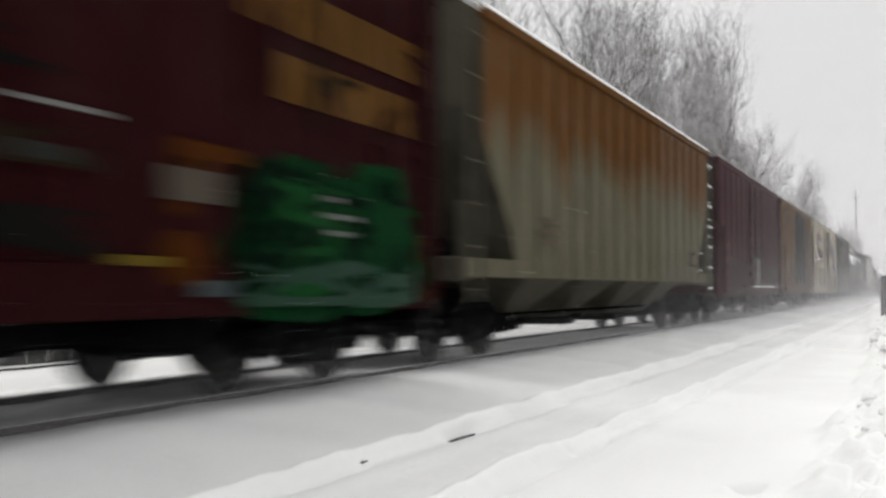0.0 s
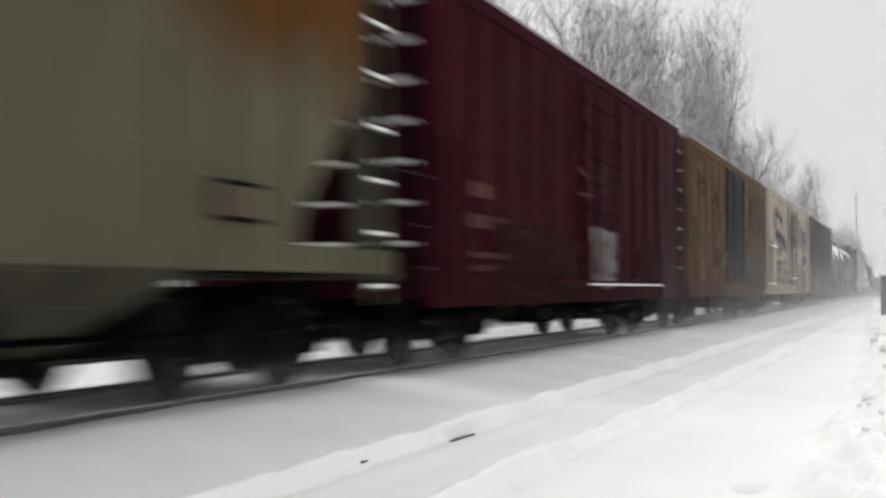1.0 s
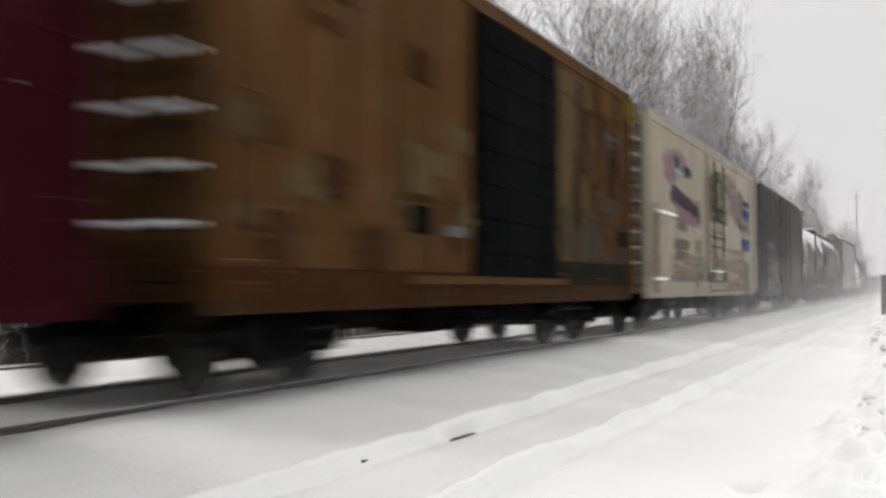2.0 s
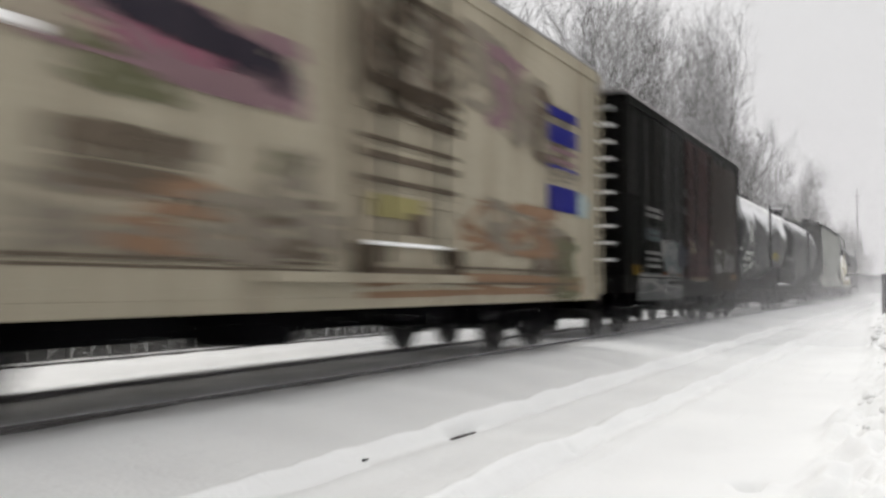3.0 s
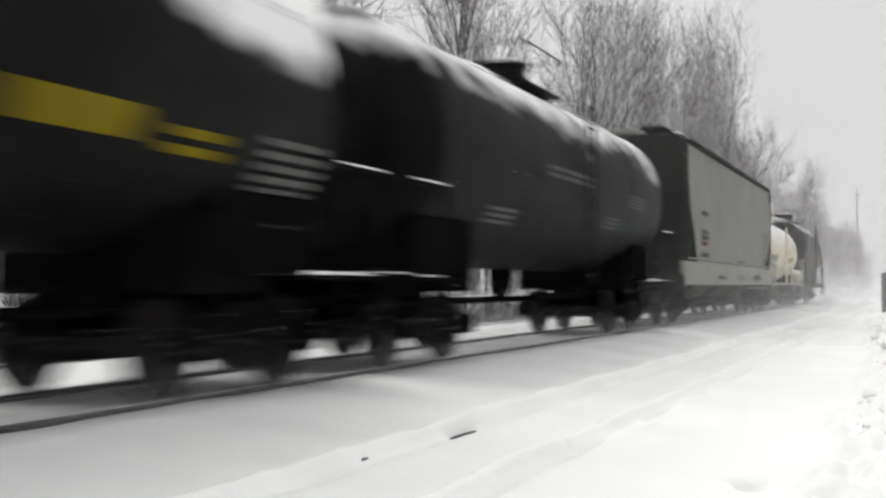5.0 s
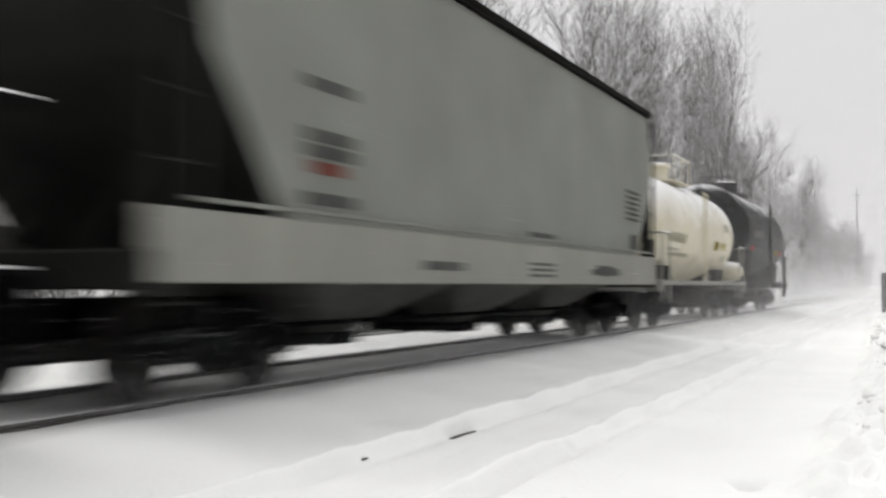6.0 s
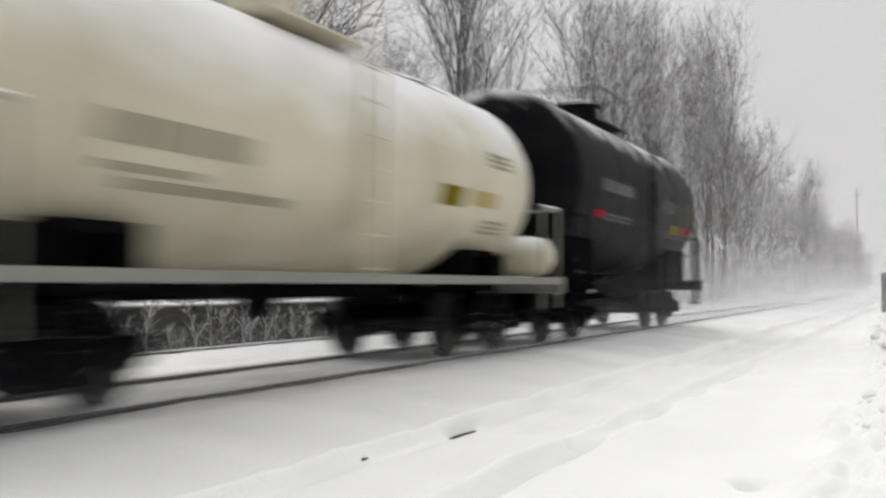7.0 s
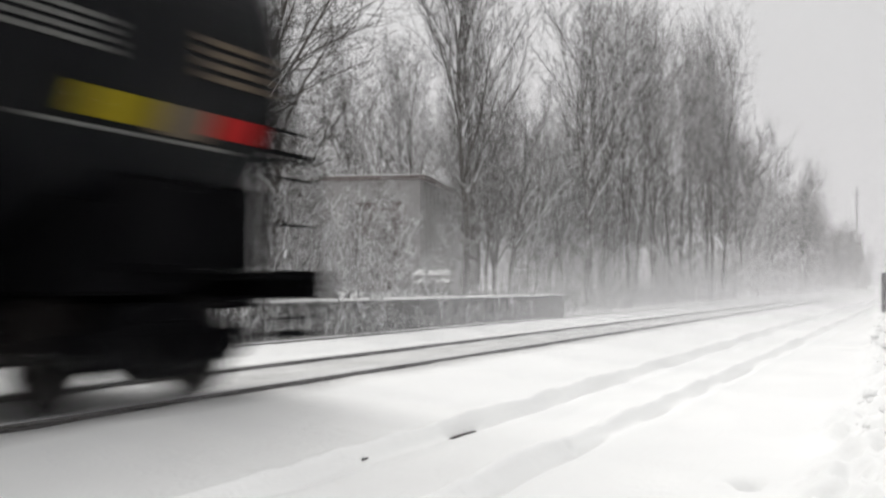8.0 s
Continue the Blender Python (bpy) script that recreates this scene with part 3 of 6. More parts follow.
    part("snow_cover", snow_slab(-HALF + 0.1, -h, HALF + 0.0, h, lambda x: z1 + 0.2 - 0.15 * abs(x) / HALF, 0.05, seed=len(MOVING)), SNOW_CAP, top, "thin snow lying on the roof")
    # ladders at the corners, side and end
    for s in (-1, 1):
        ladder(car, s * (HALF + 0.1), -s * 0 - h + 0.35, z0 + 0.1, z0 + 1.9, 90 if s > 0 else -90, False, 0.38, paint)
        ladder(car, s * (HALF + 0.1), h - 0.35, z0 + 0.1, z1 - 0.1, 90 if s > 0 else -90, False, 0.38, paint)
    ladder(car, HALF - 0.35, -h - 0.14, z0 + 0.1, z1 - 0.1, 0, False, 0.4)
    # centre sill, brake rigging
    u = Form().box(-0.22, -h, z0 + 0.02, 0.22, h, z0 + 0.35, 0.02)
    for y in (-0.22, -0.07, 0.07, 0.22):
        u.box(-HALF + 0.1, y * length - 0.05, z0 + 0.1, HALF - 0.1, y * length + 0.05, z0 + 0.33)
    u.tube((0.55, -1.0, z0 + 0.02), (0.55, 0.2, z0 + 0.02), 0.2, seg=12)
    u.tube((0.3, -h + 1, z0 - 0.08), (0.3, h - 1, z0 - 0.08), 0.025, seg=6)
    # near-black blocks stand in for underfloor gear and the shade around it
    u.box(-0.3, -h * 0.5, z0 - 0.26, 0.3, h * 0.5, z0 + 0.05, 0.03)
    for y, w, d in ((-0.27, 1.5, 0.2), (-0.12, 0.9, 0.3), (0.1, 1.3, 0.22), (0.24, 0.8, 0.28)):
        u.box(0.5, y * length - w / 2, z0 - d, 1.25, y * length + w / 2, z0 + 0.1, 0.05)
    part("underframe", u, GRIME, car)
    running_gear(car, length + 0.5, 2.1)
    MOVING.append((car, (start + end) / 2))
    return car


def hopper_car(name, label, start, end, paint, z0=1.12, z1=4.4, ribs=16, bays=4, bulge=0.0, band=None, roof_paint=None, snow=0.04, funnel_paint=None, rung_snow=True, end_paint=None):
    """A covered hopper: side sheets, sloped ends over open platforms, funnels below, hatches on top."""
    length = end - start
    z0, z1 = z0 - LIFT, z1 - LIFT
    h = length / 2
    car = thing(name, label, "freight car", "freight cars of the train")
    n = 8
    side = [(HALF - 0.04 + bulge * math.sin(math.pi * k / n), z0 + 0.2 + (z1 - z0 - 0.2) * k / n) for k in range(n + 1)]
    outline = side + [(HALF - 0.35, z1 + 0.2), (-HALF + 0.35, z1 + 0.2)] + [(-x, z) for x, z in reversed(side)]
    # body, cut back along a slope at the lower ends
    m = len(outline)
    vs = []
    for e in (-1, 1):
        for x, z in outline:
            cut = 0.55 + 1.5 * max(0.0, (z0 + 1.9 - z)) / 1.7
            vs.append((x, e * (h - min(cut, 1.9) if z < z0 + 1.9 else h - 0.55), z))
    f = Form().add(vs, [(i, (i + 1) % m, m + (i + 1) % m, m + i) for i in range(m)])
    body = part("body", f, paint, car)
    # end sheets: strips across, each a little inside the body's rim
    half = len(outline) // 2
    # end_paint is darker than the sides: grime plus the shade of the car end
    for e in (0, 1):
        sheet = Form()
        for k in range(half - 1):
            a, b = vs[e * m + k], vs[e * m + k + 1]
            c, d = vs[e * m + m - 2 - k], vs[e * m + m - 1 - k]
            sheet.add([a, b, c, d], [(0, 1, 2, 3)])
        part("end_sheet", sheet, end_paint or paint, car, "sloping end sheet, grime and shade in its paint")
    # roof rim and hatches
    for s in (-1, 1):
        a, b = sorted((s * (HALF - 0.06), s * (HALF + 0.03 + bulge * 0.2)))
        part("roof_rim", Form().box(a, -h + 0.5, z1 - 0.06, b, h - 0.5, z1 + 0.07, 0.015), roof_paint or paint, car)
    if ribs:
        part("rim_snow", Form().box(HALF - 0.3, -h + 0.6, z1 + 0.071, HALF + 0.02, h - 0.6, z1 + 0.13, 0.02), SNOW_CAP, body, "ridge of snow along the roof edge")
    walkway = Form()
    for s in (-1, 1):
        walkway.box(s * 0.75 - 0.28, -h + 0.3, z1 + 0.3, s * 0.75 + 0.28, h - 0.3, z1 + 0.34)
    part("roof_walkway", walkway, IRON, car, "grated running board on the roof")
    k = 5 if bays > 2 else 4
    hatch = Form().box(-0.32, -length * 0.07, z1 + 0.2, 0.32, length * 0.07, z1 + 0.36, 0.05).mesh("hatch", paint)
    for i in range(k):
        o = part("hatch", hatch, None, car)
        o.matrix_basis = pose(0, -h + length * (i + 0.5) / k, 0)
    part("snow_cover", snow_slab(-HALF + 0.35, -h + 0.6, HALF - 0.2, h - 0.6, z1 + 0.2, snow + 0.02, seed=7), SNOW_CAP, body, "snow lying on the roof")
    # side posts
    if ribs:
        post = Form().box(0, -0.04, z0 + 0.02, 0.035, 0.04, z1 - 0.06, 0.012).mesh("hopper_post", paint)
        for s in (-1, 1):
            for i in range(ribs):
                o = part("side_post", post, None, car)
                o.matrix_basis = pose(s * (HALF - 0.04), -h + 1.9 + (length - 3.8) * i / (ribs - 1), 0, 0, 0, 0 if s > 0 else 180)
    # side sill
    for s in (-1, 1):
        a, b = sorted((s * (HALF - 0.1), s * (HALF + 0.01 if band else HALF - 0.036)))
        part("side_sill", Form().box(a, -h, z0, b, h, z0 + (0.55 if band else 0.24), 0.015), band or paint, car)
    # funnels with outlet gates
    pitch = (length - 5.2) / bays
    for i in range(bays):
        y = -h + 2.6 + pitch * (i + 0.5)
        t, w = pitch * (0.47 if band else 0.36), 0.28
        vs = [(x, y + q, z0 + 0.02) for x, q in ((-1.3, -t), (1.3, -t), (1.3, t), (-1.3, t))] + [(x, y + q, 0.42) for x, q in ((-0.55, -w), (0.55, -w), (0.55, w), (-0.55, w))]
        # funnel_paint is the body colour darkened for the shade under the car
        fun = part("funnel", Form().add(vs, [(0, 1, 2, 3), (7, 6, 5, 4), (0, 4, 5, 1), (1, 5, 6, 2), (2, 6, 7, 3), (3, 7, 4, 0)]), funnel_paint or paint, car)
        part("outlet_gate", Form().box(-0.7, y - 0.36, 0.3, 0.7, y + 0.36, 0.43, 0.02), GRIME, fun)
    # open ends: corner posts, slope braces, platform, ladders
    for e in (-1, 1):
        f = Form()
        for s in (-1, 1):
            f.box(s * (HALF - 0.1) - 0.06, e * (h - 0.62) - 0.06, z0, s * (HALF - 0.1) + 0.06, e * (h - 0.62) + 0.06, z1 - 0.1, 0.01)
            f.box(s * (HALF - 0.1) - 0.05, e * (h - 0.12) - 0.05, z0, s * (HALF - 0.1) + 0.05, e * (h - 0.12) + 0.05, z0 + 0.9, 0.01)
        f.tube((0.5, e * (h - 0.5), z0 + 0.1), (0.5, e * (h - 1.7), z0 + 1.6), 0.05, seg=6)
        f.tube((-0.5, e * (h - 0.5), z0 + 0.1), (-0.5, e * (h - 1.7), z0 + 1.6), 0.05, seg=6)
        f.box(-HALF, e * h - 0.09, z0 - 0.05, HALF, e * h + 0.09, z0 + 0.24, 0.02)
        # posts take end_paint too, so the end's shade is in their colour
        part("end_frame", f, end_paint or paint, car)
        part("end_platform", Form().box(-HALF + 0.1, min(e * h, e * (h - 1.9)), z0 + 0.02, HALF - 0.1, max(e * h, e * (h - 1.9)), z0 + 0.08), GRIME, car, "dark platform under the slope sheet")
        ladder(car, HALF - 0.02, e * (h - 0.32), z0 - 0.3, z1 - 0.1, 90, e > 0 and rung_snow, 0.52, end_paint or paint)
        ladder(car, -HALF + 0.02, e * (h - 0.32), z0 - 0.3, z1 - 0.1, 90, e > 0 and rung_snow, 0.52, paint)
    part("brake_cylinder", Form().tube((0.6, -h + 0.9, z0 + 0.35), (0.6, -h + 1.5, z0 + 0.35), 0.2, seg=12), GRIME, car)
    u = Form().box(-0.2, -h, z0 - 0.42, 0.2, h, z0 - 0.12, 0.02)
    u.tube((0.75, -h + 1, 0.55), (0.75, h - 1, 0.55), 0.03, seg=6)
    part("centre_sill", u, GRIME, car)
    running_gear(car, length + 0.4, 1.9)
    MOVING.append((car, (start + end) / 2))
    return car


def tank_car(name, label, start, end, paint, r=1.5, zc=2.75, snow=20, sill=False, sill_paint=None, dome_paint=None, seed=0, overhang=0.75):
    """A tank car: barrel with dished heads, saddles, manway with its platform and rails, end platforms, ladder."""
    length = end - start
    zc -= LIFT
    h = length / 2
    reach = 0.85 if sill else 1.2
    b = h - overhang
    car = thing(name, label, "tank car", "freight cars of the train")
    rings = [(-b + 0.0, 0.05)]
    for k in range(1, 9):
        g = k / 8 * math.pi / 2
        rings.append((-b + 0.55 * (1 - math.cos(g)), r * math.sin(g) ** 0.75))
    rings += [(y, r) for y in (-b * 0.5, -b * 0.17, b * 0.17, b * 0.5)]
    rings += [(-y, q) for y, q in reversed(rings[:9])]
    barrel = part("barrel", Form().lathe(rings, 48, "y", (0, 0, zc)), paint, car, smooth=True)
    # weld bands
    for y in (-b + 0.62, -b * 0.4, b * 0.08, b * 0.5, b - 0.62):
        part("weld_band", Form().lathe([(y - 0.05, r - 0.01), (y - 0.04, r + 0.008), (y + 0.04, r + 0.008), (y + 0.05, r - 0.01)], 48, "y", (0, 0, zc)), paint, barrel, smooth=True)
    # snow: a torn sheet along the top
    if snow < 90:
        rnd = random.Random(seed)
        vs, fs = [], []
        ny, na = int(b * 2 / 0.09), 90
        a0, a1 = -30, 210
        ok = {}
        for j in range(ny + 1):
            y = -b + 0.3 + (2 * b - 0.6) * j / ny
            for i in range(na + 1):
                a = a0 + (a1 - a0) * i / na
                lim = snow + 24 + 26 * noise.noise((y * 0.5, seed * 3.1, 0.3)) + 20 * noise.noise((y * 1.7, a * 0.05, seed))
                depth = 0.05 * min(1, max(0.0, (90 - abs(a - 90) - lim) / 14))
                hole = noise.noise((y * 0.8, a * 0.05, seed + 9.0)) + 0.3 * noise.noise((y * 3, a * 0.2, seed)) > 0.30
                ok[(j, i)] = depth > 0.002 and not (hole and abs(a - 90) > 20)
                vs.append(((r + depth + 0.004) * math.cos(radians(a)), y, zc + (r + depth + 0.004) * math.sin(radians(a))))
        for j in range(ny):
            for i in range(na):
                if ok[(j, i)] and ok[(j, i + 1)] and ok[(j + 1, i)] and ok[(j + 1, i + 1)]:
                    q = j * (na + 1) + i
                    fs.append((q, q + 1, q + na + 2, q + na + 1))
        part("snow_cover", Form().add(vs, fs), SNOW_CAP, barrel, "torn sheet of snow on top of the barrel", True)
    # a crust of snow blown on to the leading head
    if snow < 25:
        vs, fs = [], []
        for i in range(13):
            g = 0.45 + 0.85 * i / 12
            for j in range(19):
                a = radians(20 + 130 * j / 18)
                edge = min(1.0, 4 * min(i, 12 - i) / 12, 4 * min(j, 18 - j) / 18)
                d = 0.01 + edge * (0.05 + 0.04 * noise.noise((i * 0.5, j * 0.4, seed)))
                q = r * math.sin(g) ** 0.75 * (1 + 0.12 * noise.noise((j * 0.35, i * 0.2, 4.0)))
                vs.append((q * math.cos(a), -b + 0.55 * (1 - math.cos(g)) - d, zc + q * math.sin(a)))
        fs = [(i * 19 + j, i * 19 + j + 1, i * 19 + j + 20, i * 19 + j + 19) for i in range(12) for j in range(18) if noise.noise((i * 0.33, j * 0.3, 2.0)) < 0.22]
        part("head_snow", Form().add(vs, fs), SNOW_CAP, barrel, "snow crust on the dished head", True)
    # manway, valves and railed platform
    dp = dome_paint or paint
    man = part("manway", Form().lathe([(zc + r - 0.1, 0.42), (zc + r + 0.34, 0.42), (zc + r + 0.36, 0.48), (zc + r + 0.44, 0.48), (zc + r + 0.5, 0.3)], 20, "z"), dp, car, "round manway housing with a domed lid")
    part("valve", Form().tube((0, 0.75, zc + r - 0.05), (0, 0.75, zc + r + 0.3), 0.1, seg=10), dp, car)
    part("valve", Form().tube((0.2, -0.7, zc + r - 0.05), (0.2, -0.7, zc + r + 0.25), 0.08, seg=10), dp, car)
    part("dome_platform", Form().box(-0.8, -1.0, zc + r - 0.06, 0.8, 1.0, zc + r - 0.03), dp, car, "grated platform round the manway")
    rail_f = Form()
    for x in (-0.78, 0.78):
        for y in (-1.0, 0.0, 1.0):
            rail_f.tube((x, y, zc + r - 0.05), (x, y, zc + r + 0.6), 0.016, seg=6)
        rail_f.tube((x, -1.0, zc + r + 0.6), (x, 1.0, zc + r + 0.6), 0.016, seg=6)
    for y in (-1.0, 1.0):
        rail_f.tube((-0.78, y, zc + r + 0.6), (0.78, y, zc + r + 0.6), 0.016, seg=6)
    part("platform_rail", rail_f, dp, car)
    ladder(car, r + 0.07, 0.0, 0.95, zc + r * 0.75, 90, False, 0.34, paint)
    # saddles, sills and end platforms
    for e in (-1, 1):
        y = e * (h - 2.2)
        f = Form().box(-1.1, y - 0.55, 0.86, 1.1, y + 0.55, zc - r + 0.35, 0.03)
        f.box(-1.1, y - 0.28, zc - r - 0.05, 1.1, y + 0.28, zc - r * 0.78, 0.03)
        part("saddle", f, GRIME, car)
        part("end_platform", Form().box(-HALF + 0.05, min(e * h, e * (h - 1.0)), 0.98, HALF - 0.05, max(e * h, e * (h - 1.0)), 1.03, 0.01), sill_paint or GRIME, car)
        # near-black block fills the space below the barrel end
        part("end_cradle", Form().box(-reach, min(e * (h - 2.4), e * (h - overhang - 0.3)), 1.035, reach, max(e * (h - 2.4), e * (h - overhang - 0.3)), zc - r * 0.62, 0.06), GRIME, car, "near-black block under the end of the barrel")
        part("draft_sill", Form().box(-0.25, min(e * h, e * (h - 3.2)), 0.68, 0.25, max(e * h, e * (h - 3.2)), 0.975, 0.02), GRIME, car)
        part("end_beam", Form().box(-HALF, e * h - 0.06, 0.82, HALF, e * h + 0.06, 1.06, 0.02), sill_paint or GRIME, car)
        if sill or snow < 50:
            part("snow", snow_slab(-HALF + 0.1, min(e * h, e * (h - 0.9)), HALF - 0.1, max(e * h, e * (h - 0.9)), 1.03, 0.05, seed + 3, 0.2), SNOW_CAP, car, "snow lying on the end platform")
        for s in (-1, 1):
            g = Form()
            for yy in (h - 0.08, h - 0.85):
                g.tube((s * (HALF - 0.06), e * yy, 0.6), (s * (HALF - 0.06), e * yy, 2.05), 0.022, seg=6)
            g.tube((s * (HALF - 0.06), e * (h - 0.06), 2.05), (s * (HALF - 0.06), e * (h - 0.87), 2.05), 0.024, seg=6)
            part("hand_rail", g, sill_paint or IRON, car)
            if snow < 50:
                lo, hi = sorted((e * (h - 0.06), e * (h - 0.87)))
                part("rail_snow", Form().box(s * (HALF - 0.06) - 0.025, lo, 2.073, s * (HALF - 0.06) + 0.02, hi, 2.09, 0.005), SNOW_CAP, car, "snow lying on the hand rail")
            part("step", Form().box(s * (HALF - 0.06) - 0.15, e * (h - 0.45) - 0.25, 0.5, s * (HALF - 0.06) + 0.1, e * (h - 0.45) + 0.25, 0.54, 0.01), IRON, car)
        part("end_rail", Form().tube((-HALF + 0.06, e * (h - 0.08), 2.05), (HALF - 0.06, e * (h - 0.08), 2.05), 0.022, seg=6), sill_paint or IRON, car)
    if sill:
        for s in (-1, 1):
            a, c = sorted((s * (HALF - 0.12), s * HALF))
            part("side_sill", Form().box(a, -h, 0.95, c, h, 1.05, 0.01), sill_paint, car, "pale walkway sill dusted with snow")
        part("centre_sill", Form().box(-0.25, -h, 0.80, 0.25, h, 0.95, 0.02), GRIME, car)
    else:
        part("brake_pipe", Form().tube((0.3, -h + 1, 0.72), (0.3, h - 1, 0.72), 0.05, seg=8), GRIME, car)
        part("brake_cylinder", Form().tube((0.8, b - 1.6, 1.05), (0.8, b - 0.9, 1.05), 0.18, seg=12), GRIME, car)
    part("outlet_valve", Form().lathe([(zc - r - 0.45, 0.12), (zc - r - 0.3, 0.2), (zc - r + 0.1, 0.24)], 14, "z"), GRIME, car)
    running_gear(car, length + 0.4, 1.9)
    MOVING.append((car, (start + end) / 2))
    return car


MAROON = painted("maroon_paint", (0.0205, 0.0042, 0.0050), (0.0068, 0.0029, 0.0029), 0.6, dust=0.02)
MAROON2 = painted("dark_red_paint", (0.033, 0.0048, 0.0085), (0.0115, 0.004, 0.005), 0.5, dust=0.02)
TAN = painted("tan_paint", (0.112, 0.106, 0.072), (0.048, 0.038, 0.022), 0.6, top=(0.082, 0.033, 0.007), top_z=(2.55, 3.35))
BROWN = painted("ochre_brown_paint", (0.088, 0.044, 0.0165), (0.034, 0.018, 0.008), 0.6)
BROWN_DOOR = painted("dark_door_paint", (0.001176, 0.001323, 0.001764), (0.00294, 0.001764, 0.001176), 0.4, dust=0.0)
TAN_SIDE = painted("faded_tan_panel", (0.092, 0.066, 0.032), (0.042, 0.032, 0.019), 0.5)
CREAM = painted("cream_paint", (0.348, 0.313, 0.243), (0.13, 0.10, 0.07), 0.8)
CREAM_TANK = painted("cream_tank_paint", (0.58, 0.54, 0.405), (0.27, 0.22, 0.13), 0.45, rough=0.4, gloss=0.3, frost=(0.08, 0.72))
COAL = painted("black_paint", (0.0052, 0.0052, 0.0048), (0.0095, 0.0072, 0.00528), 0.5, dust=0.015)
DOOR_RED = painted("faded_red_door", (0.0165, 0.0048, 0.0042), (0.0075, 0.0036, 0.0032), 0.6, dust=0.02)
TANK_SNOWY = painted("snowy_tank_black", (0.0036, 0.0036, 0.004), (0.0135, 0.0126, 0.0117), 0.35, rough=0.5, gloss=0.055, dust=0.03, frost=(0.10, 0.42))
TANK_DUSTED = painted("dusted_tank_black", (0.0036, 0.0036, 0.004), (0.0135, 0.0126, 0.0117), 0.35, rough=0.5, gloss=0.06, dust=0.03, frost=(0.38, 0.75))
TANK_LAST = painted("streaked_tank_black", (0.0036, 0.0039, 0.0050), (0.0135, 0.0130, 0.0130), 0.35, rough=0.5, gloss=0.042, dust=0.02, frost=(0.50, 1.0))
BROWN_SILL = painted("rusty_brown_sill", (0.045, 0.019, 0.006), (0.018, 0.009, 0.005), 0.7)
# body tan darkened: shade under the car and at its ends, with grime streaks
TAN_SHADE = painted("grimy_shaded_tan_paint", (0.075, 0.07, 0.052), (0.024, 0.02, 0.015), 0.7)
# for the hopper ends it holds soot and painted-in shade; also stencil fields
SOOT_SHADE_GREY = painted("sooty_shaded_grey_paint", (0.022, 0.023, 0.021), (0.009, 0.009, 0.0085), 0.8, dust=0.03)
SOOT_BROWN = painted("sooty_brown_paint", (0.0145, 0.0095, 0.0055), (0.008, 0.006, 0.0045), 0.5, dust=0.02)
GREY = painted("grey_paint", (0.215, 0.222, 0.202), (0.1587, 0.1532, 0.1304), 0.35)
GREY_BAND = painted("pale_grey_band", (0.27, 0.27, 0.245), (0.17, 0.1594, 0.1381), 0.45)
GREEN = painted("green_spray", (0.003, 0.03, 0.0086), (0.0024, 0.0096, 0.0048), 0.8, dust=0.01)
DARKGREEN = painted("dark_green_spray", (0.0016, 0.0072, 0.0036), (0.0012, 0.0024, 0.0016), 0.6, dust=0.005)
WHITE = painted("white_marking", (0.29, 0.29, 0.28), (0.12, 0.12, 0.11), 0.7)
SOFT_WHITE = painted("worn_white_marking", (0.138, 0.138, 0.1334), (0.0552, 0.0552, 0.0506), 0.6)
OCHRE = painted("ochre_marking", (0.098, 0.047, 0.012), (0.04, 0.017, 0.007), 0.6, dust=0.02)
ORANGE = painted("orange_marking", (0.049, 0.0147, 0.00245), (0.0196, 0.00735, 0.00245), 0.5)
BLUE = painted("blue_marking", (0.016, 0.018, 0.16), (0.012, 0.012, 0.06), 0.4)
PINK = painted("mauve_spray", (0.21, 0.135, 0.15), (0.16, 0.11, 0.11), 0.6)
INK = painted("black_spray", (0.028, 0.025, 0.034), (0.05, 0.04, 0.045), 0.5)
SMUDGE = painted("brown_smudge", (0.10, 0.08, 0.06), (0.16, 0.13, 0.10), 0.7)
YELLOW = painted("yellow_marking", (0.189, 0.147, 0.0105), (0.07, 0.056, 0.0105), 0.4)
RED = painted("red_marking", (0.30, 0.015, 0.015), (0.10, 0.01, 0.01), 0.3)
TEAL = painted("blue_grey_marking", (0.045, 0.057, 0.06), (0.018, 0.024, 0.027), 0.5)


def barrel_patch(car, r, zc, y0, y1, a0, a1, material, label, name="marking", rows=1, skip=0.0, seed=0):
    """A painted panel, or rows of bars, that follows the round of the barrel; a0 and a1 in degrees above the level."""
    rnd = random.Random(seed)
    zc -= LIFT
    f = Form()
    R = r + 0.012
    for k in range(rows):
        b0 = a0 + (a1 - a0) * k / rows
        b1 = b0 + (a1 - a0) / rows * (1.0 if rows == 1 else 0.55)
        p = y0
        while p < y1 - 0.01:
            q = y1 if not skip else min(y1, p + rnd.uniform(0.1, 0.35))
            n = 4
            vs = []
            for rr in (R, R - 0.015):
                vs += [(rr * math.cos(radians(b0 + (b1 - b0) * i / n)), yy, zc + rr * math.sin(radians(b0 + (b1 - b0) * i / n))) for yy in (p, q) for i in range(n + 1)]
            m = n + 1
            f.add(vs, [(i, i + 1, m + i + 1, m + i) for i in range(n)] + [(0, m, 3 * m, 2 * m), (n, 2 * m + n, 3 * m + n, m + n)])
            p = q + skip
    return part(name, f, material, car, label)


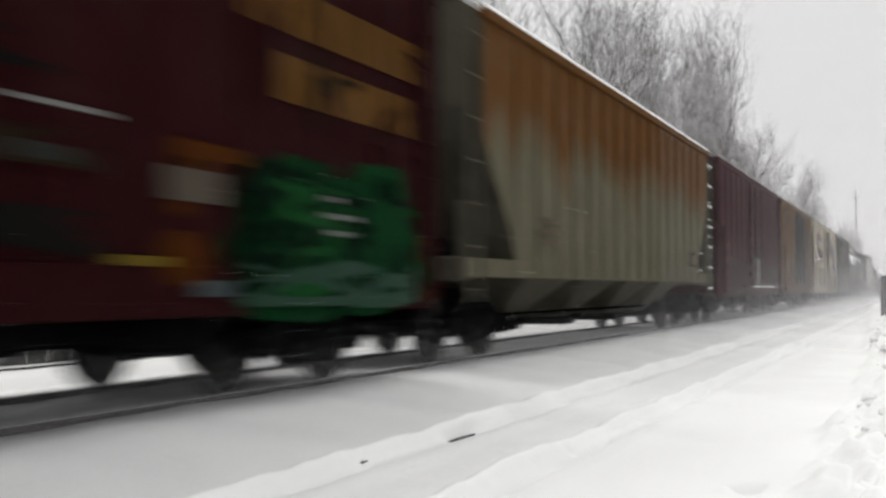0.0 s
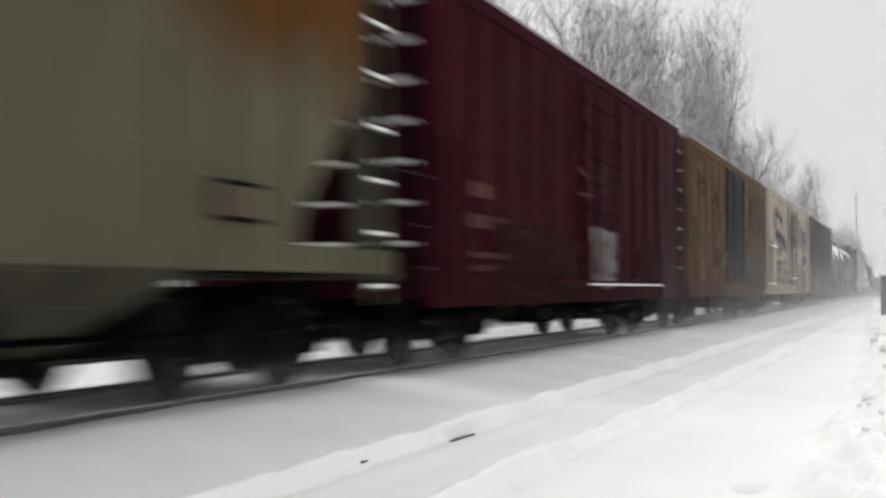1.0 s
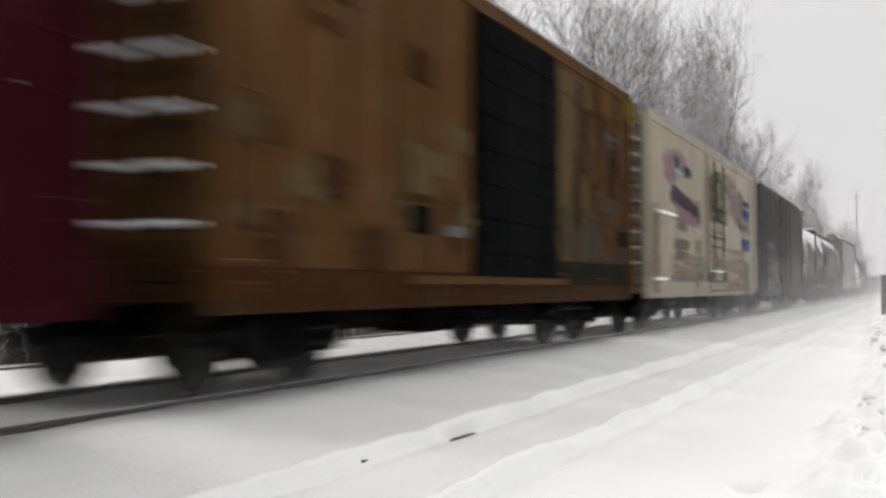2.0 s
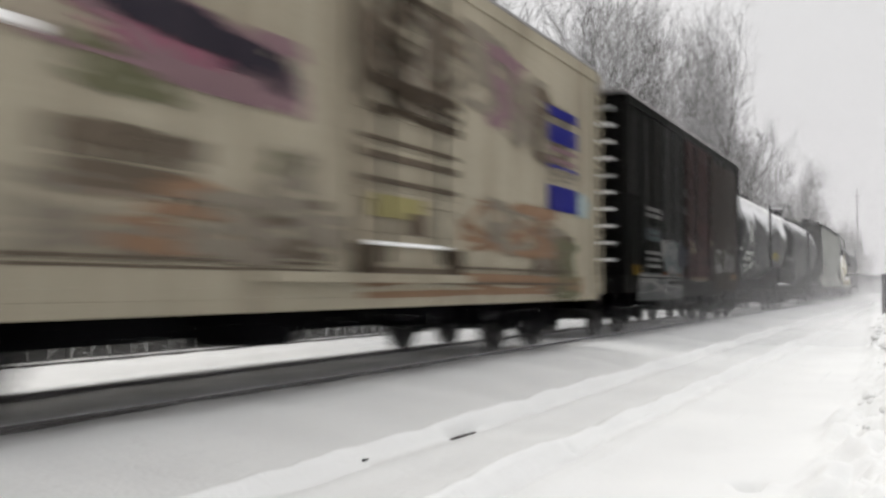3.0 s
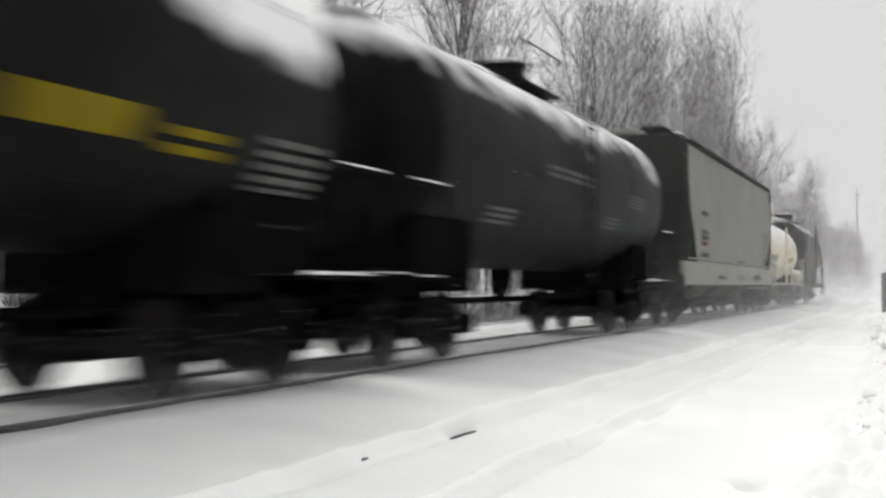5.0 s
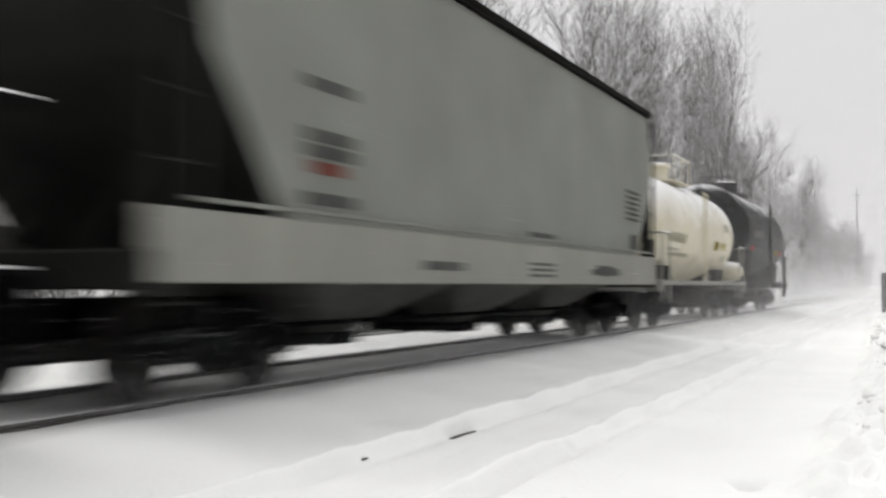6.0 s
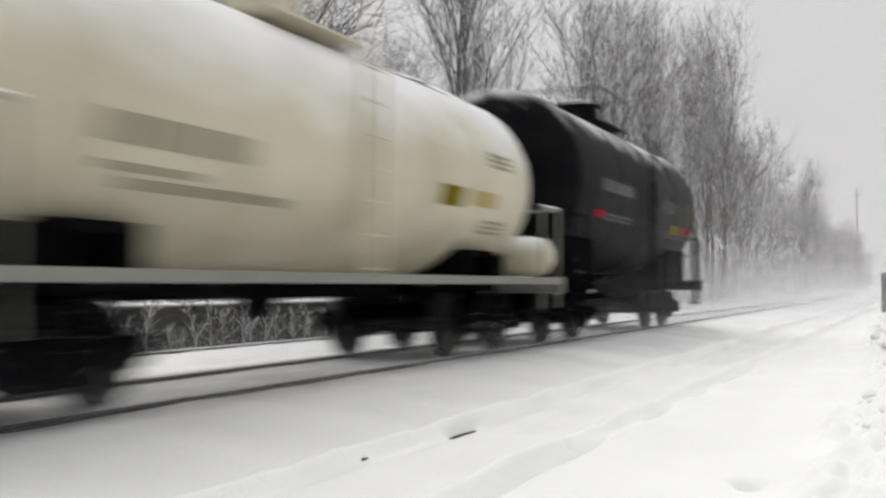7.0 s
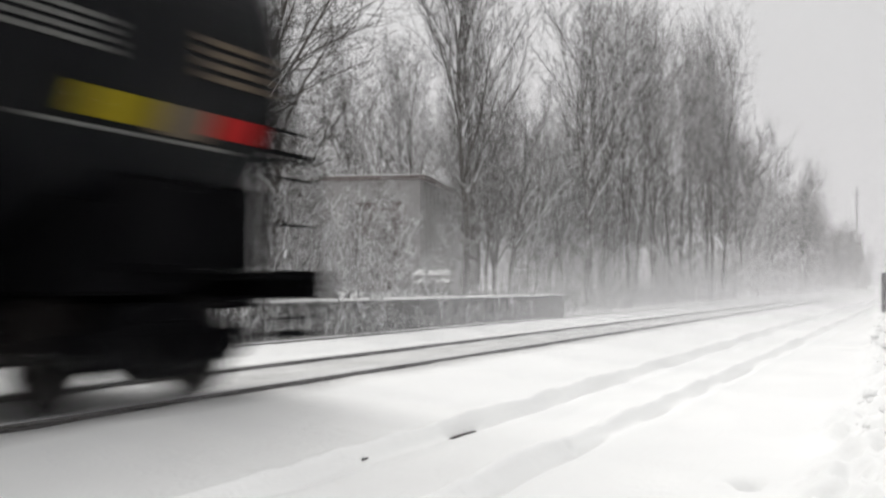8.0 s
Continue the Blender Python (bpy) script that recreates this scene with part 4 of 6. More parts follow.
def make_train():
    c = box_car("box_car", "weathered maroon box car with green graffiti", -4.4, 11.3, MAROON, MAROON, -1.5, 3.2)
    bars(c, 5.8, 3.55, 3.5, 1, OCHRE, thick=0.42, seed=1)
    bars(c, 5.9, 2.95, 2.7, 1, OCHRE, thick=0.40, seed=2)
    for k, (y, z, w, h) in enumerate(((5.5, 1.35, 3.3, 1.25), (4.8, 1.5, 1.6, 1.2), (6.5, 1.6, 1.5, 1.2))):
        blotch(c, y, z, w, h, GREEN, "green spray-painted lettering", HALF + 0.036 + 0.004 * k, seed=k)
    blotch(c, 5.55, 1.62, 2.5, 0.72, GREEN, "green spray-painted dome", HALF + 0.048, seed=19, rough=0.3)
    for k, (y, z, w, h) in enumerate(((4.7, 1.3, 0.8, 0.8), (6.1, 1.2, 1.0, 0.5), (5.4, 1.75, 0.9, 0.35), (6.9, 1.55, 0.5, 0.7))):
        blotch(c, y, z, w, h, DARKGREEN, "dark green spray-painted shading", HALF + 0.05 + 0.002 * k, seed=20 + k)
    rnd = random.Random(77)
    for k in range(26):
        u, v = rnd.uniform(-1, 1), rnd.uniform(-1, 1)
        blotch(c, 5.6 + 1.45 * u, 1.45 + 0.5 * v * (1 - 0.3 * u * u), rnd.uniform(0.15, 0.6), rnd.uniform(0.12, 0.5), (DARKGREEN, GREEN, LIME, DARKGREEN)[k % 4],
               "spray-painted stroke", HALF + 0.06 + 0.0006 * k, seed=400 + k, rough=0.7)
    for k in range(10):
        blotch(c, rnd.uniform(-7, 3), rnd.uniform(1.3, 4.2), rnd.uniform(0.3, 1.2), rnd.uniform(0.05, 0.5), (COAL, SOOT_BROWN)[k % 2], "dark weathered patch", HALF + 0.034 + 0.001 * k, seed=440 + k, rough=0.6, name="stain")
    for k in range(5):
        scrawl(c, 4.6 + 0.55 * k, 1.4, 1.3, 0.95 - 0.06 * k, (DARKGREEN, LIME, GREEN, DARKGREEN, GREEN)[k], "green sprayed strokes", 14, 450 + k, HALF + 0.078 + 0.002 * k, (0.04, 0.11), 0.1)
    scrawl(c, 5.6, 1.02, 3.2, 0.3, SEAFOAM, "pale green spray at the foot", 16, 456, HALF + 0.09, (0.03, 0.07), 0.6)
    scrawl(c, 3.6, 1.75, 0.9, 0.5, ORANGE, "rust-orange spray paint", 10, 457, HALF + 0.05, (0.04, 0.1), 0.3)
    scrawl(c, 7.45, 1.35, 0.4, 0.9, ORANGE, "rust-orange spray paint", 8, 458, HALF + 0.05, (0.04, 0.08), 0.0)
    for k in range(6):
        scrawl(c, 0.6, 1.3 + 0.55 * k, 3.4, 0.3, (COAL, SOOT_BROWN)[k % 2], "sooty streaks", 7, 460 + k, HALF + 0.125, (0.02, 0.06), 0.95, "stain")
    blotch(c, 1.75, 1.8, 0.5, 0.1, SOOT_SHADE_GREY, "grey stencil panel", HALF + 0.13, square=True, name="panel")
    blotch(c, 3.38, 1.73, 0.7, 0.24, CHALK, "pale stencil panel", HALF + 0.06, square=True, name="panel")
    for k in range(3):
        scrawl(c, 5.0 + 0.9 * k, 3.05, 1.6, 1.3, (MAROON, SOOT_BROWN, MAROON)[k], "weathering over the letters", 7, 480 + k, HALF + 0.045 + 0.007 * k, (0.02, 0.06), -0.1, "stain")
    bars(c, 5.6, 1.80, 0.7, 3, SOFT_WHITE, HALF + 0.085, 0.15, 0.05, 3)
    blotch(c, 3.3, 1.2, 0.5, 0.4, ORANGE, "orange spray paint", seed=6)
    blotch(c, 5.4, 0.98, 3.9, 0.12, TEAL, "pale green spray along the sill", seed=7, square=True)
    blotch(c, 2.8, 1.17, 0.6, 0.07, YELLOW_DULL, "yellow marking", HALF + 0.04, seed=8, square=True, name="marking")
    blotch(c, 1.9, 2.1, 0.9, 0.035, SOFT_WHITE, "white marking", HALF + 0.12, seed=8, square=True, name="marking")

    c = hopper_car("hopper_car", "tan covered hopper car rusting from its roof", 12.3, 29.5, TAN, funnel_paint=TAN_SHADE, end_paint=TAN_SHADE)
    blotch(c, 5.8, 1.66, 0.7, 0.32, IRON, "dark data panel", HALF + 0.02, square=True, name="panel")
    blotch(c, 5.8, 1.66, 0.6, 0.24, SMUDGE, "worn lettering field", HALF + 0.026, square=True, name="panel")
    bars(c, -5.4, 2.0, 0.8, 3, SMUDGE, HALF + 0.02, seed=4)

    c = box_car("box_car", "dark red box car with snow on its roof", 30.4, 44.2, MAROON2, MAROON2, 0.3, 2.6, ridges=7)
    blotch(c, -5.4, 2.17, 0.8, 0.18, FADED_RED, "faded red stencil panel", square=True, name="panel")
    blotch(c, -5.15, 1.79, 1.36, 0.16, FADED_RED, "faded red stencil panel", square=True, name="panel")
    bars(c, -5.1, 1.42, 1.25, 2, FADED_RED, seed=6, thick=0.07)
    blotch(c, 0.13, 1.48, 1.6, 0.8, FADED_RED, "worn pale poster field", HALF + 0.106, square=True, name="panel")
    scrawl(c, 0.13, 1.48, 1.6, 0.8, SOFT_WHITE, "worn white poster", 16, 10, HALF + 0.11, (0.06, 0.12), 0.0, "panel")
    scrawl(c, -0.6, 2.8, 1.6, 0.7, FADED_RED, "faded chalk marks on the door", 8, 12, HALF + 0.106, (0.015, 0.04), 0.6)
    for k in range(3):
        scrawl(c, -3.9 + 1.3 * k, 1.3, 2.4, 0.9, MAROON, "soot along the lower side", 14, 13 + k, HALF + 0.034 + 0.006 * k, (0.05, 0.14), 0.8, "stain")
    blotch(c, -3.0, 1.45, 3.6, 0.7, MAROON, "dark smear of soot", seed=11, rough=0.6, name="stain")
    blotch(c, 4.2, 1.4, 3.0, 0.8, MAROON, "dark smear of soot", seed=12, rough=0.6, name="stain")
    part("snow_ledge", Form().box(HALF + 0.06, -0.8, 0.98, HALF + 0.16, 4.5, 1.01, 0.01), SNOW_CAP, c, "snow on the door rail")

    c = box_car("box_car", "rusty ochre brown box car with a dark door", 45.5, 58.9, BROWN, BROWN_DOOR, 0.3, 3.3, ridges=7, sill_paint=BROWN_SILL)
    blotch(c, 2.85, 2.75, 1.7, 3.0, TAN_SIDE, "faded tan side panel", HALF + 0.022, square=True, name="panel")
    blotch(c, 3.4, 1.75, 2.9, 1.0, SLATE, "slate grey spray paint", HALF + 0.036, seed=31, rough=0.6)
    for k in range(7):
        blotch(c, 2.2 + 0.42 * k, 1.75 + 0.25 * math.sin(k * 2.1), 0.16, 0.9, TAN_SIDE if k % 2 else BROWN, "worn vertical smear", HALF + 0.04, seed=300 + k, rough=0.5, name="stain")
    rnd = random.Random(79)
    for k in range(22):
        y = rnd.uniform(-6.6, -1.6)
        blotch(c, y, rnd.uniform(1.3, 4.1), rnd.uniform(0.2, 0.9), rnd.uniform(0.08, 0.7), (BROWN_SILL, BROWN_SILL, TAN_SIDE, TAN_SIDE)[k % 4], "weathered patch on the side", HALF + 0.034 + 0.0005 * k, seed=600 + k, rough=0.6, name="stain")
    for k in range(8):
        blotch(c, rnd.uniform(1.9, 6.5), rnd.uniform(2.3, 4.2), rnd.uniform(0.1, 0.3), rnd.uniform(0.5, 1.6), (BROWN_SILL, SOOT_BROWN)[k % 2], "streak of grime", HALF + 0.04 + 0.0005 * k, seed=640 + k, rough=0.5, name="stain")
    blotch(c, -2.9, 2.2, 0.6, 0.45, TAN_SIDE, "pale stencil panel", HALF + 0.05, seed=32, square=True, name="panel")
    blotch(c, -2.9, 1.7, 0.6, 0.3, BROWN_DOOR, "dark stencil panel", HALF + 0.05, seed=33, square=True, name="panel")
    blotch(c, -1.9, 1.62, 0.5, 0.12, SOFT_WHITE, "pale marking", HALF + 0.05, seed=34, square=True, name="marking")
    for k, (y, z, w, h) in enumerate(((4.9, 2.42, 1.3, 0.26), (5.2, 3.4, 1.3, 0.3))):
        scrawl(c, y, z, w, h, CHALK, "chalky grey scrawl", 9, 35 + k, HALF + 0.05, (0.03, 0.07), 0.4)
    blotch(c, 5.95, 1.84, 0.7, 0.28, SOOT_BROWN, "dark data panel", HALF + 0.04, square=True, name="panel")
    for z in (1.99, 1.67):
        blotch(c, 5.95, z, 0.74, 0.025, CHALK, "pale frame of the data panel", HALF + 0.044, square=True, name="frame")
    blotch(c, 5.9, 1.52, 0.7, 0.24, DARK_BROWN, "dark data panel", HALF + 0.04, square=True, name="panel")
    blotch(c, 5.8, 1.21, 0.58, 0.15, TAN_SIDE, "pale stencil panel", HALF + 0.04, square=True, name="panel")
    blotch(c, 6.35, 1.78, 0.5, 0.34, TAN_SIDE, "pale stencil panel", HALF + 0.036, square=True, name="panel")
    scrawl(c, 4.3, 1.2, 4.6, 0.3, SOOT_BROWN, "grime above the sill", 22, 330, HALF + 0.046, (0.02, 0.06), 0.95, "stain")
    scrawl(c, 4.3, 2.6, 4.6, 2.6, BROWN_SILL, "rust streaks", 18, 331, HALF + 0.03, (0.02, 0.06), 0.0, "stain")
    blotch(c, 6.5, 4.2, 0.7, 0.35, YELLOW, "yellow corner marking", seed=39, square=True, name="marking")

    c = box_car("box_car", "cream box car covered in faded graffiti", 60.3, 75.7, CREAM, CREAM, 0.17, 2.6, ribs=3)
    S, DOOR = HALF + 0.014, HALF + 0.108
    # corner ladder on a flat dark panel painted as recess shade; ledge and step under snow
    blotch(c, -6.93, 1.87, 0.66, 1.22, SMUDGE, "dark panel painted as shade behind the ladder", S, square=True, name="recess_shade")
    for z in (2.3, 2.0, 1.68, 1.36):
        part("grab_iron", Form().tube((HALF + 0.1, -7.25, z), (HALF + 0.1, -6.6, z), 0.018, seg=6), CREAM, c, "pale grab iron")
    part("snow_ledge", Form().box(HALF + 0.02, -7.35, 2.46, HALF + 0.1, -5.27, 2.52, 0.01), SNOW_CAP, c, "snow on a ledge")
    part("snow_ledge", Form().box(HALF + 0.02, -7.5, 1.08, HALF + 0.12, -6.29, 1.14, 0.01), SNOW_CAP, c, "snow on the step")
    # the large sprayed piece: mauve ground, black letters, pink outline under them
    for k, (y, z, w, h) in enumerate(((-5.5, 3.6, 1.3, 0.7), (-4.5, 3.75, 1.6, 0.5), (-4.9, 2.95, 1.4, 0.4), (-4.0, 2.72, 1.3, 0.3), (-3.2, 2.66, 1.2, 0.28), (-2.5, 2.62, 0.9, 0.3))):
        blotch(c, y, z, w, h, ROSE if k > 1 else PINK, "pink spray paint", S + 0.001 * k, seed=50 + k, rough=0.45)
    scrawl(c, -3.6, 2.75, 3.2, 0.5, PINK, "mauve spray paint", 16, 51, S + 0.008)
    for k, (y, z, w, h) in enumerate(((-5.0, 3.02, 1.0, 0.36), (-4.3, 2.95, 0.9, 0.36), (-3.6, 2.88, 0.9, 0.34), (-2.9, 2.82, 0.8, 0.3), (-2.35, 2.7, 0.4, 0.36), (-3.7, 3.62, 0.9, 0.24), (-4.9, 3.75, 0.5, 0.2))):
        blotch(c, y, z, w, h, INK, "black spray-painted lettering", S + 0.016 + 0.001 * k, seed=60 + k, rough=0.5)
    blotch(c, -4.65, 3.52, 1.0, 0.14, WASHED_BLUE, "pale blue spray paint", S + 0.026, seed=68, rough=0.6)
    # scribbles under the piece
    scrawl(c, -4.3, 2.43, 1.2, 0.26, MOSS, "faded olive scribble", 14, 69, S)
    for k in range(2):
        scrawl(c, -4.2, 1.98 - 0.28 * k, 1.6, 0.12, SMUDGE, "faded brown scribble", 12, 70 + k, S + 0.006, (0.02, 0.045), 0.8)
    bars(c, -4.3, 2.02, 1.5, 1, SMUDGE, S + 0.004, thick=0.2, seed=71)
    blotch(c, -2.2, 1.95, 0.62, 0.3, MOSS, "faded green spray paint", S, seed=72, rough=0.6)
    scrawl(c, -2.2, 1.9, 0.8, 0.5, FADED, "faded grey spray paint", 10, 73, S + 0.004)
    for k in range(5):
        scrawl(c, -4.6 + 0.8 * k, 1.42 + 0.05 * (k % 2), 1.4, 0.46, (FADED, ORANGE_TINT, FADED, SMUDGE, FADED)[k], "faded spray-painted strokes", 10, 80 + k, S + 0.006 * (k % 3), (0.03, 0.08), 0.75)
    for z in (1.18, 1.12):
        blotch(c, -3.6, z, 4.0, 0.025, SMUDGE, "grimy seam", S + 0.012, square=True, name="seam")
    # the door: stencils, a yellow field, dark corner boxes, grime above
    for z, h in ((2.42, 0.04), (2.26, 0.07), (2.02, 0.05)):
        blotch(c, 0.17, z, 2.4, h, SMUDGE, "dark horizontal bar", DOOR, square=True, name="bar")
    blotch(c, -0.2, 1.77, 1.2, 0.22, OLIVE_FIELD, "yellow painted field", DOOR, square=True, name="panel")
    blotch(c, 0.25, 1.62, 0.5, 0.22, SMUDGE, "dark stencil", DOOR + 0.004, square=True, name="panel")
    part("snow_ledge", Form().box(DOOR - 0.02, -0.9, 1.33, DOOR + 0.03, 1.0, 1.37, 0.01), SNOW_CAP, c, "snow on the door rail")
    for y in (-0.88, 1.28):
        blotch(c, y, 1.2, 0.46, 0.36, DARK_BROWN, "dark corner box", DOOR, square=True, name="panel")
    blotch(c, 0.2, 1.1, 1.7, 0.14, SMUDGE, "brown band", DOOR, square=True, name="panel")
    for k in range(4):
        scrawl(c, -0.5 + 0.5 * k, 3.3 + 0.15 * (k % 2), 1.1, 1.0, (SMUDGE, DARK_BROWN, FADED, SMUDGE)[k], "brown spray-painted letters", 12, 90 + k, DOOR + 0.006 * k, (0.04, 0.1), 0.2)
    scrawl(c, 0.2, 2.85, 2.3, 0.3, DARK_BROWN, "dark spray along the letters", 10, 95, DOOR + 0.03, (0.03, 0.07), 0.7)
    # beyond the door: mauve cloud, blue stripes, rusty scribble, dark bush
    for k in range(4):
        scrawl(c, 2.4 + 0.9 * k, 3.6 - 0.12 * k, 1.5, 0.9, (FADED, PINK, FADED, SMUDGE)[k], "faded mauve spray paint", 14, 100 + k, S + 0.006 * k, (0.05, 0.13), 0.3)
    for z, h in ((3.53, 0.14), (3.21, 0.25), (2.72, 0.06), (2.27, 0.36)):
        blotch(c, 5.68, z, 1.42, h, BLUE, "blue painted stripe", S + 0.026, square=True, name="marking")
    bars(c, 5.68, 3.02, 1.35, 2, PINK, S + 0.026, seed=74, thick=0.07)
    scrawl(c, 5.7, 2.6, 1.5, 0.2, FADED, "faded lettering", 14, 75, S + 0.026, (0.012, 0.03), 0.8)
    blotch(c, 6.75, 2.25, 0.7, 0.4, WASHED_BLUE, "washed-out blue patch", S + 0.02, seed=76, rough=0.4)
    for k in range(3):
        scrawl(c, 2.6 + 0.9 * k, 1.72, 1.9, 0.6, (ORANGE_TINT, FADED, ORANGE_TINT)[k], "rusty sprayed lettering", 13, 110 + k, S + 0.006 * k, (0.03, 0.08), 0.5)
    for k in range(4):
        scrawl(c, 5.0 + 0.3 * k, 1.4 - 0.06 * k, 1.4 - 0.1 * k, 0.75, (SMUDGE, FADED, SMUDGE, MOSS)[k], "dark bushy spray paint", 16, 120 + k, S + 0.006 * k, (0.04, 0.12), 0.1)
    blotch(c, 5.9, 1.35, 0.5, 0.3, MOSS, "dark green blot", S + 0.034, seed=125, rough=0.5)
    for z in (1.2, 1.02):
        blotch(c, 3.6, z, 5.4, 0.03, SMUDGE, "grimy seam", S + 0.03, square=True, name="seam")
    scrawl(c, 2.9, 1.0, 7.5, 0.2, ORANGE_TINT, "rust along the sill", 24, 126, HALF + 0.022, (0.015, 0.04), 0.95, "stain")

    c = box_car("box_car", "sooty black box car with faded red door", 77.6, 91.1, COAL, DOOR_RED, 0.5, 3.3, belly=0.62)
    for k, (z, rows, th) in enumerate(((2.55, 2, 0.07), (2.12, 2, 0.1), (1.68, 3, 0.06))):
        bars(c, -4.45, z, 1.3, rows, (SOFT_WHITE, TEAL, SOFT_WHITE)[k], thick=th, pitch=0.13, seed=80 + k)
    blotch(c, -4.45, 2.04, 1.36, 0.3, SOOT_SHADE_GREY, "grey stencil field", HALF + 0.026, square=True, name="panel")
    for k in range(4):
        scrawl(c, -3.3 + 0.36 * k, 1.62, 1.0, 0.56, (SOFT_WHITE, TEAL, SOFT_WHITE, TEAL)[k], "pale blue-grey spray paint", 13, 84 + k, HALF + 0.036 + 0.005 * k, (0.05, 0.11), 0.1)
    for k in range(2):
        blotch(c, -1.95 + 0.4 * k, 1.64, 0.8, 0.46, NIGHT, "dark blue spray paint", HALF + 0.06 + 0.002 * k, seed=88 + k, rough=0.5)
    for y, z, w, h in ((-1.3, 3.1, 0.4, 0.2), (-1.35, 2.68, 0.5, 0.16)):
        blotch(c, y, z, w, h, SOOT_SHADE_GREY, "door bracket", HALF + 0.06, square=True, name="bracket")
    part("side_sill_panel", Form().box(HALF + 0.022, -5.9, 0.66, HALF + 0.032, -1.5, 1.2), FROSTED, c, "pale frosted sill panel")
    scrawl(c, -3.7, 0.98, 4.3, 0.4, SOFT_WHITE, "snow dust caked on the sill", 18, 89, HALF + 0.036, (0.015, 0.05), 0.9, "stain")
    blotch(c, -3.7, 1.16, 4.3, 0.03, IRON, "dark seam", HALF + 0.046, square=True, name="seam")
    blotch(c, -3.38, 1.25, 0.56, 0.07, ORANGE, "orange reflector", HALF + 0.05, square=True, name="reflector")
    blotch(c, -1.9, 1.26, 0.5, 0.1, ORANGE, "orange reflector", HALF + 0.05, square=True, name="reflector")
    blotch(c, -6.05, 1.3, 0.62, 0.19, AMBER, "yellow corner plate", HALF + 0.05, square=True, name="panel")
    for y, z, w, h in ((3.3, 1.63, 0.9, 0.55), (4.5, 1.7, 0.6, 0.6), (5.5, 1.6, 0.5, 0.4)):
        scrawl(c, y, z, w, h, SOFT_WHITE, "worn white panel", 12, 130 + int(y * 3), HALF + 0.04, (0.03, 0.07), 0.2, "panel")
    blotch(c, 4.6, 2.55, 4.1, 3.3, SOOT_BROWN, "sooty brown panel", HALF + 0.032, square=True, name="panel")
    for y, z, w, h in ((-0.6, 1.9, 0.6, 0.2), (1.7, 2.0, 0.45, 0.22), (0.15, 1.13, 2.0, 0.1)):
        scrawl(c, y, z, w, h, SMUDGE, "pale smear on the door", 9, 140 + int(y * 5), HALF + 0.105, (0.03, 0.07), 0.6, "stain")
    scrawl(c, 0.5, 2.2, 2.8, 1.2, RUST_RED, "chalky red fading on the door", 16, 143, HALF + 0.102, (0.04, 0.12), 0.7, "stain")
    scrawl(c, 0.4, 1.35, 2.6, 0.24, RUST_RED, "rust at the foot of the door", 14, 144, HALF + 0.106, (0.02, 0.05), 0.8, "stain")
    blotch(c, 6.0, 1.25, 1.2, 0.14, OCHRE, "orange reflector", HALF + 0.05, square=True, name="reflector")

    c = tank_car("tank_car", "black tank car with torn snow along its top", 91.8, 106.2, TANK_SNOWY, snow=18, seed=4, overhang=0.6)
    for k, (y0, y1, a0, a1) in enumerate(((-5.6, -3.9, -18, -10), (-5.5, -3.7, -29, -24), (-5.4, -3.6, -36, -32), (-4.9, -3.9, -45, -43))):
        barrel_patch(c, 1.5, 2.75, y0, y1, a0, a1, WHITE if k else SOFT_WHITE, "white painted stripe", seed=k, rows=2 if k == 0 else 1)
    for k, (y0, y1, a0, a1) in enumerate(((-5.6, -4.9, -14, 8), (-5.75, -5.6, -8, 5), (-4.9, -4.78, -12, 3), (-5.5, -5.0, 8, 13))):
        barrel_patch(c, 1.5, 2.75, y0, y1, a0, a1, WHITE if k < 1 else SOFT_WHITE, "white painted patch")
    barrel_patch(c, 1.5, 2.75, -4.3, -3.5, -55, -42, WHITE, "white painted stroke")
    barrel_patch(c, 1.5, 2.75, -3.9, -3.1, -70, -55, WHITE, "white painted stroke")
    barrel_patch(c, 1.5, 2.75, -3.1, -2.6, -70, -58, WHITE, "white painted stroke")
    barrel_patch(c, 1.5, 2.75, -2.9, -2.2, -60, -38, WHITE, "white painted stroke")
    barrel_patch(c, 1.5, 2.75, -0.9, 0.1, -32, -20, SOFT_WHITE, "unreadable stencil rows", "lettering", 4, 0.05, 3)
    barrel_patch(c, 1.5, 2.75, -0.6, 0.5, -49, -41, SOFT_WHITE, "unreadable stencil rows", "lettering", 3, 0.05, 4)
    barrel_patch(c, 1.5, 2.75, 1.3, 2.5, -29, -19, YELLOW, "yellow placard")
    barrel_patch(c, 1.5, 2.75, 2.9, 3.6, -31, -20, YELLOW, "yellow placard", rows=2)
    barrel_patch(c, 1.5, 2.75, 4.2, 5.2, -40, -18, SOFT_WHITE, "unreadable stencil rows", "lettering", 5, 0.06, 5)

    for o in c.children:
        if o.name.startswith(("marking", "lettering")):
            o.location.y = 0.95

    c = tank_car("tank_car", "black tank car with snow along its top", 106.9, 120.5, TANK_DUSTED, snow=45, seed=8, overhang=0.45)
    barrel_patch(c, 1.5, 2.75, -4.0, -2.9, -38, -27, SOFT_WHITE, "unreadable stencil rows", "lettering", 3, 0.05, 6)
    barrel_patch(c, 1.5, 2.75, -2.0, 0.5, -6, 2, SOFT_WHITE, "unreadable stencil rows", "lettering", 2, 0.05, 7)
    barrel_patch(c, 1.5, 2.75, 1.6, 2.5, -30, -20, SOFT_WHITE, "unreadable stencil rows", "lettering", 3, 0.05, 8)
    barrel_patch(c, 1.5, 2.75, 2.9, 4.2, -12, -2, SOFT_WHITE, "unreadable stencil rows", "lettering", 4, 0.05, 9)
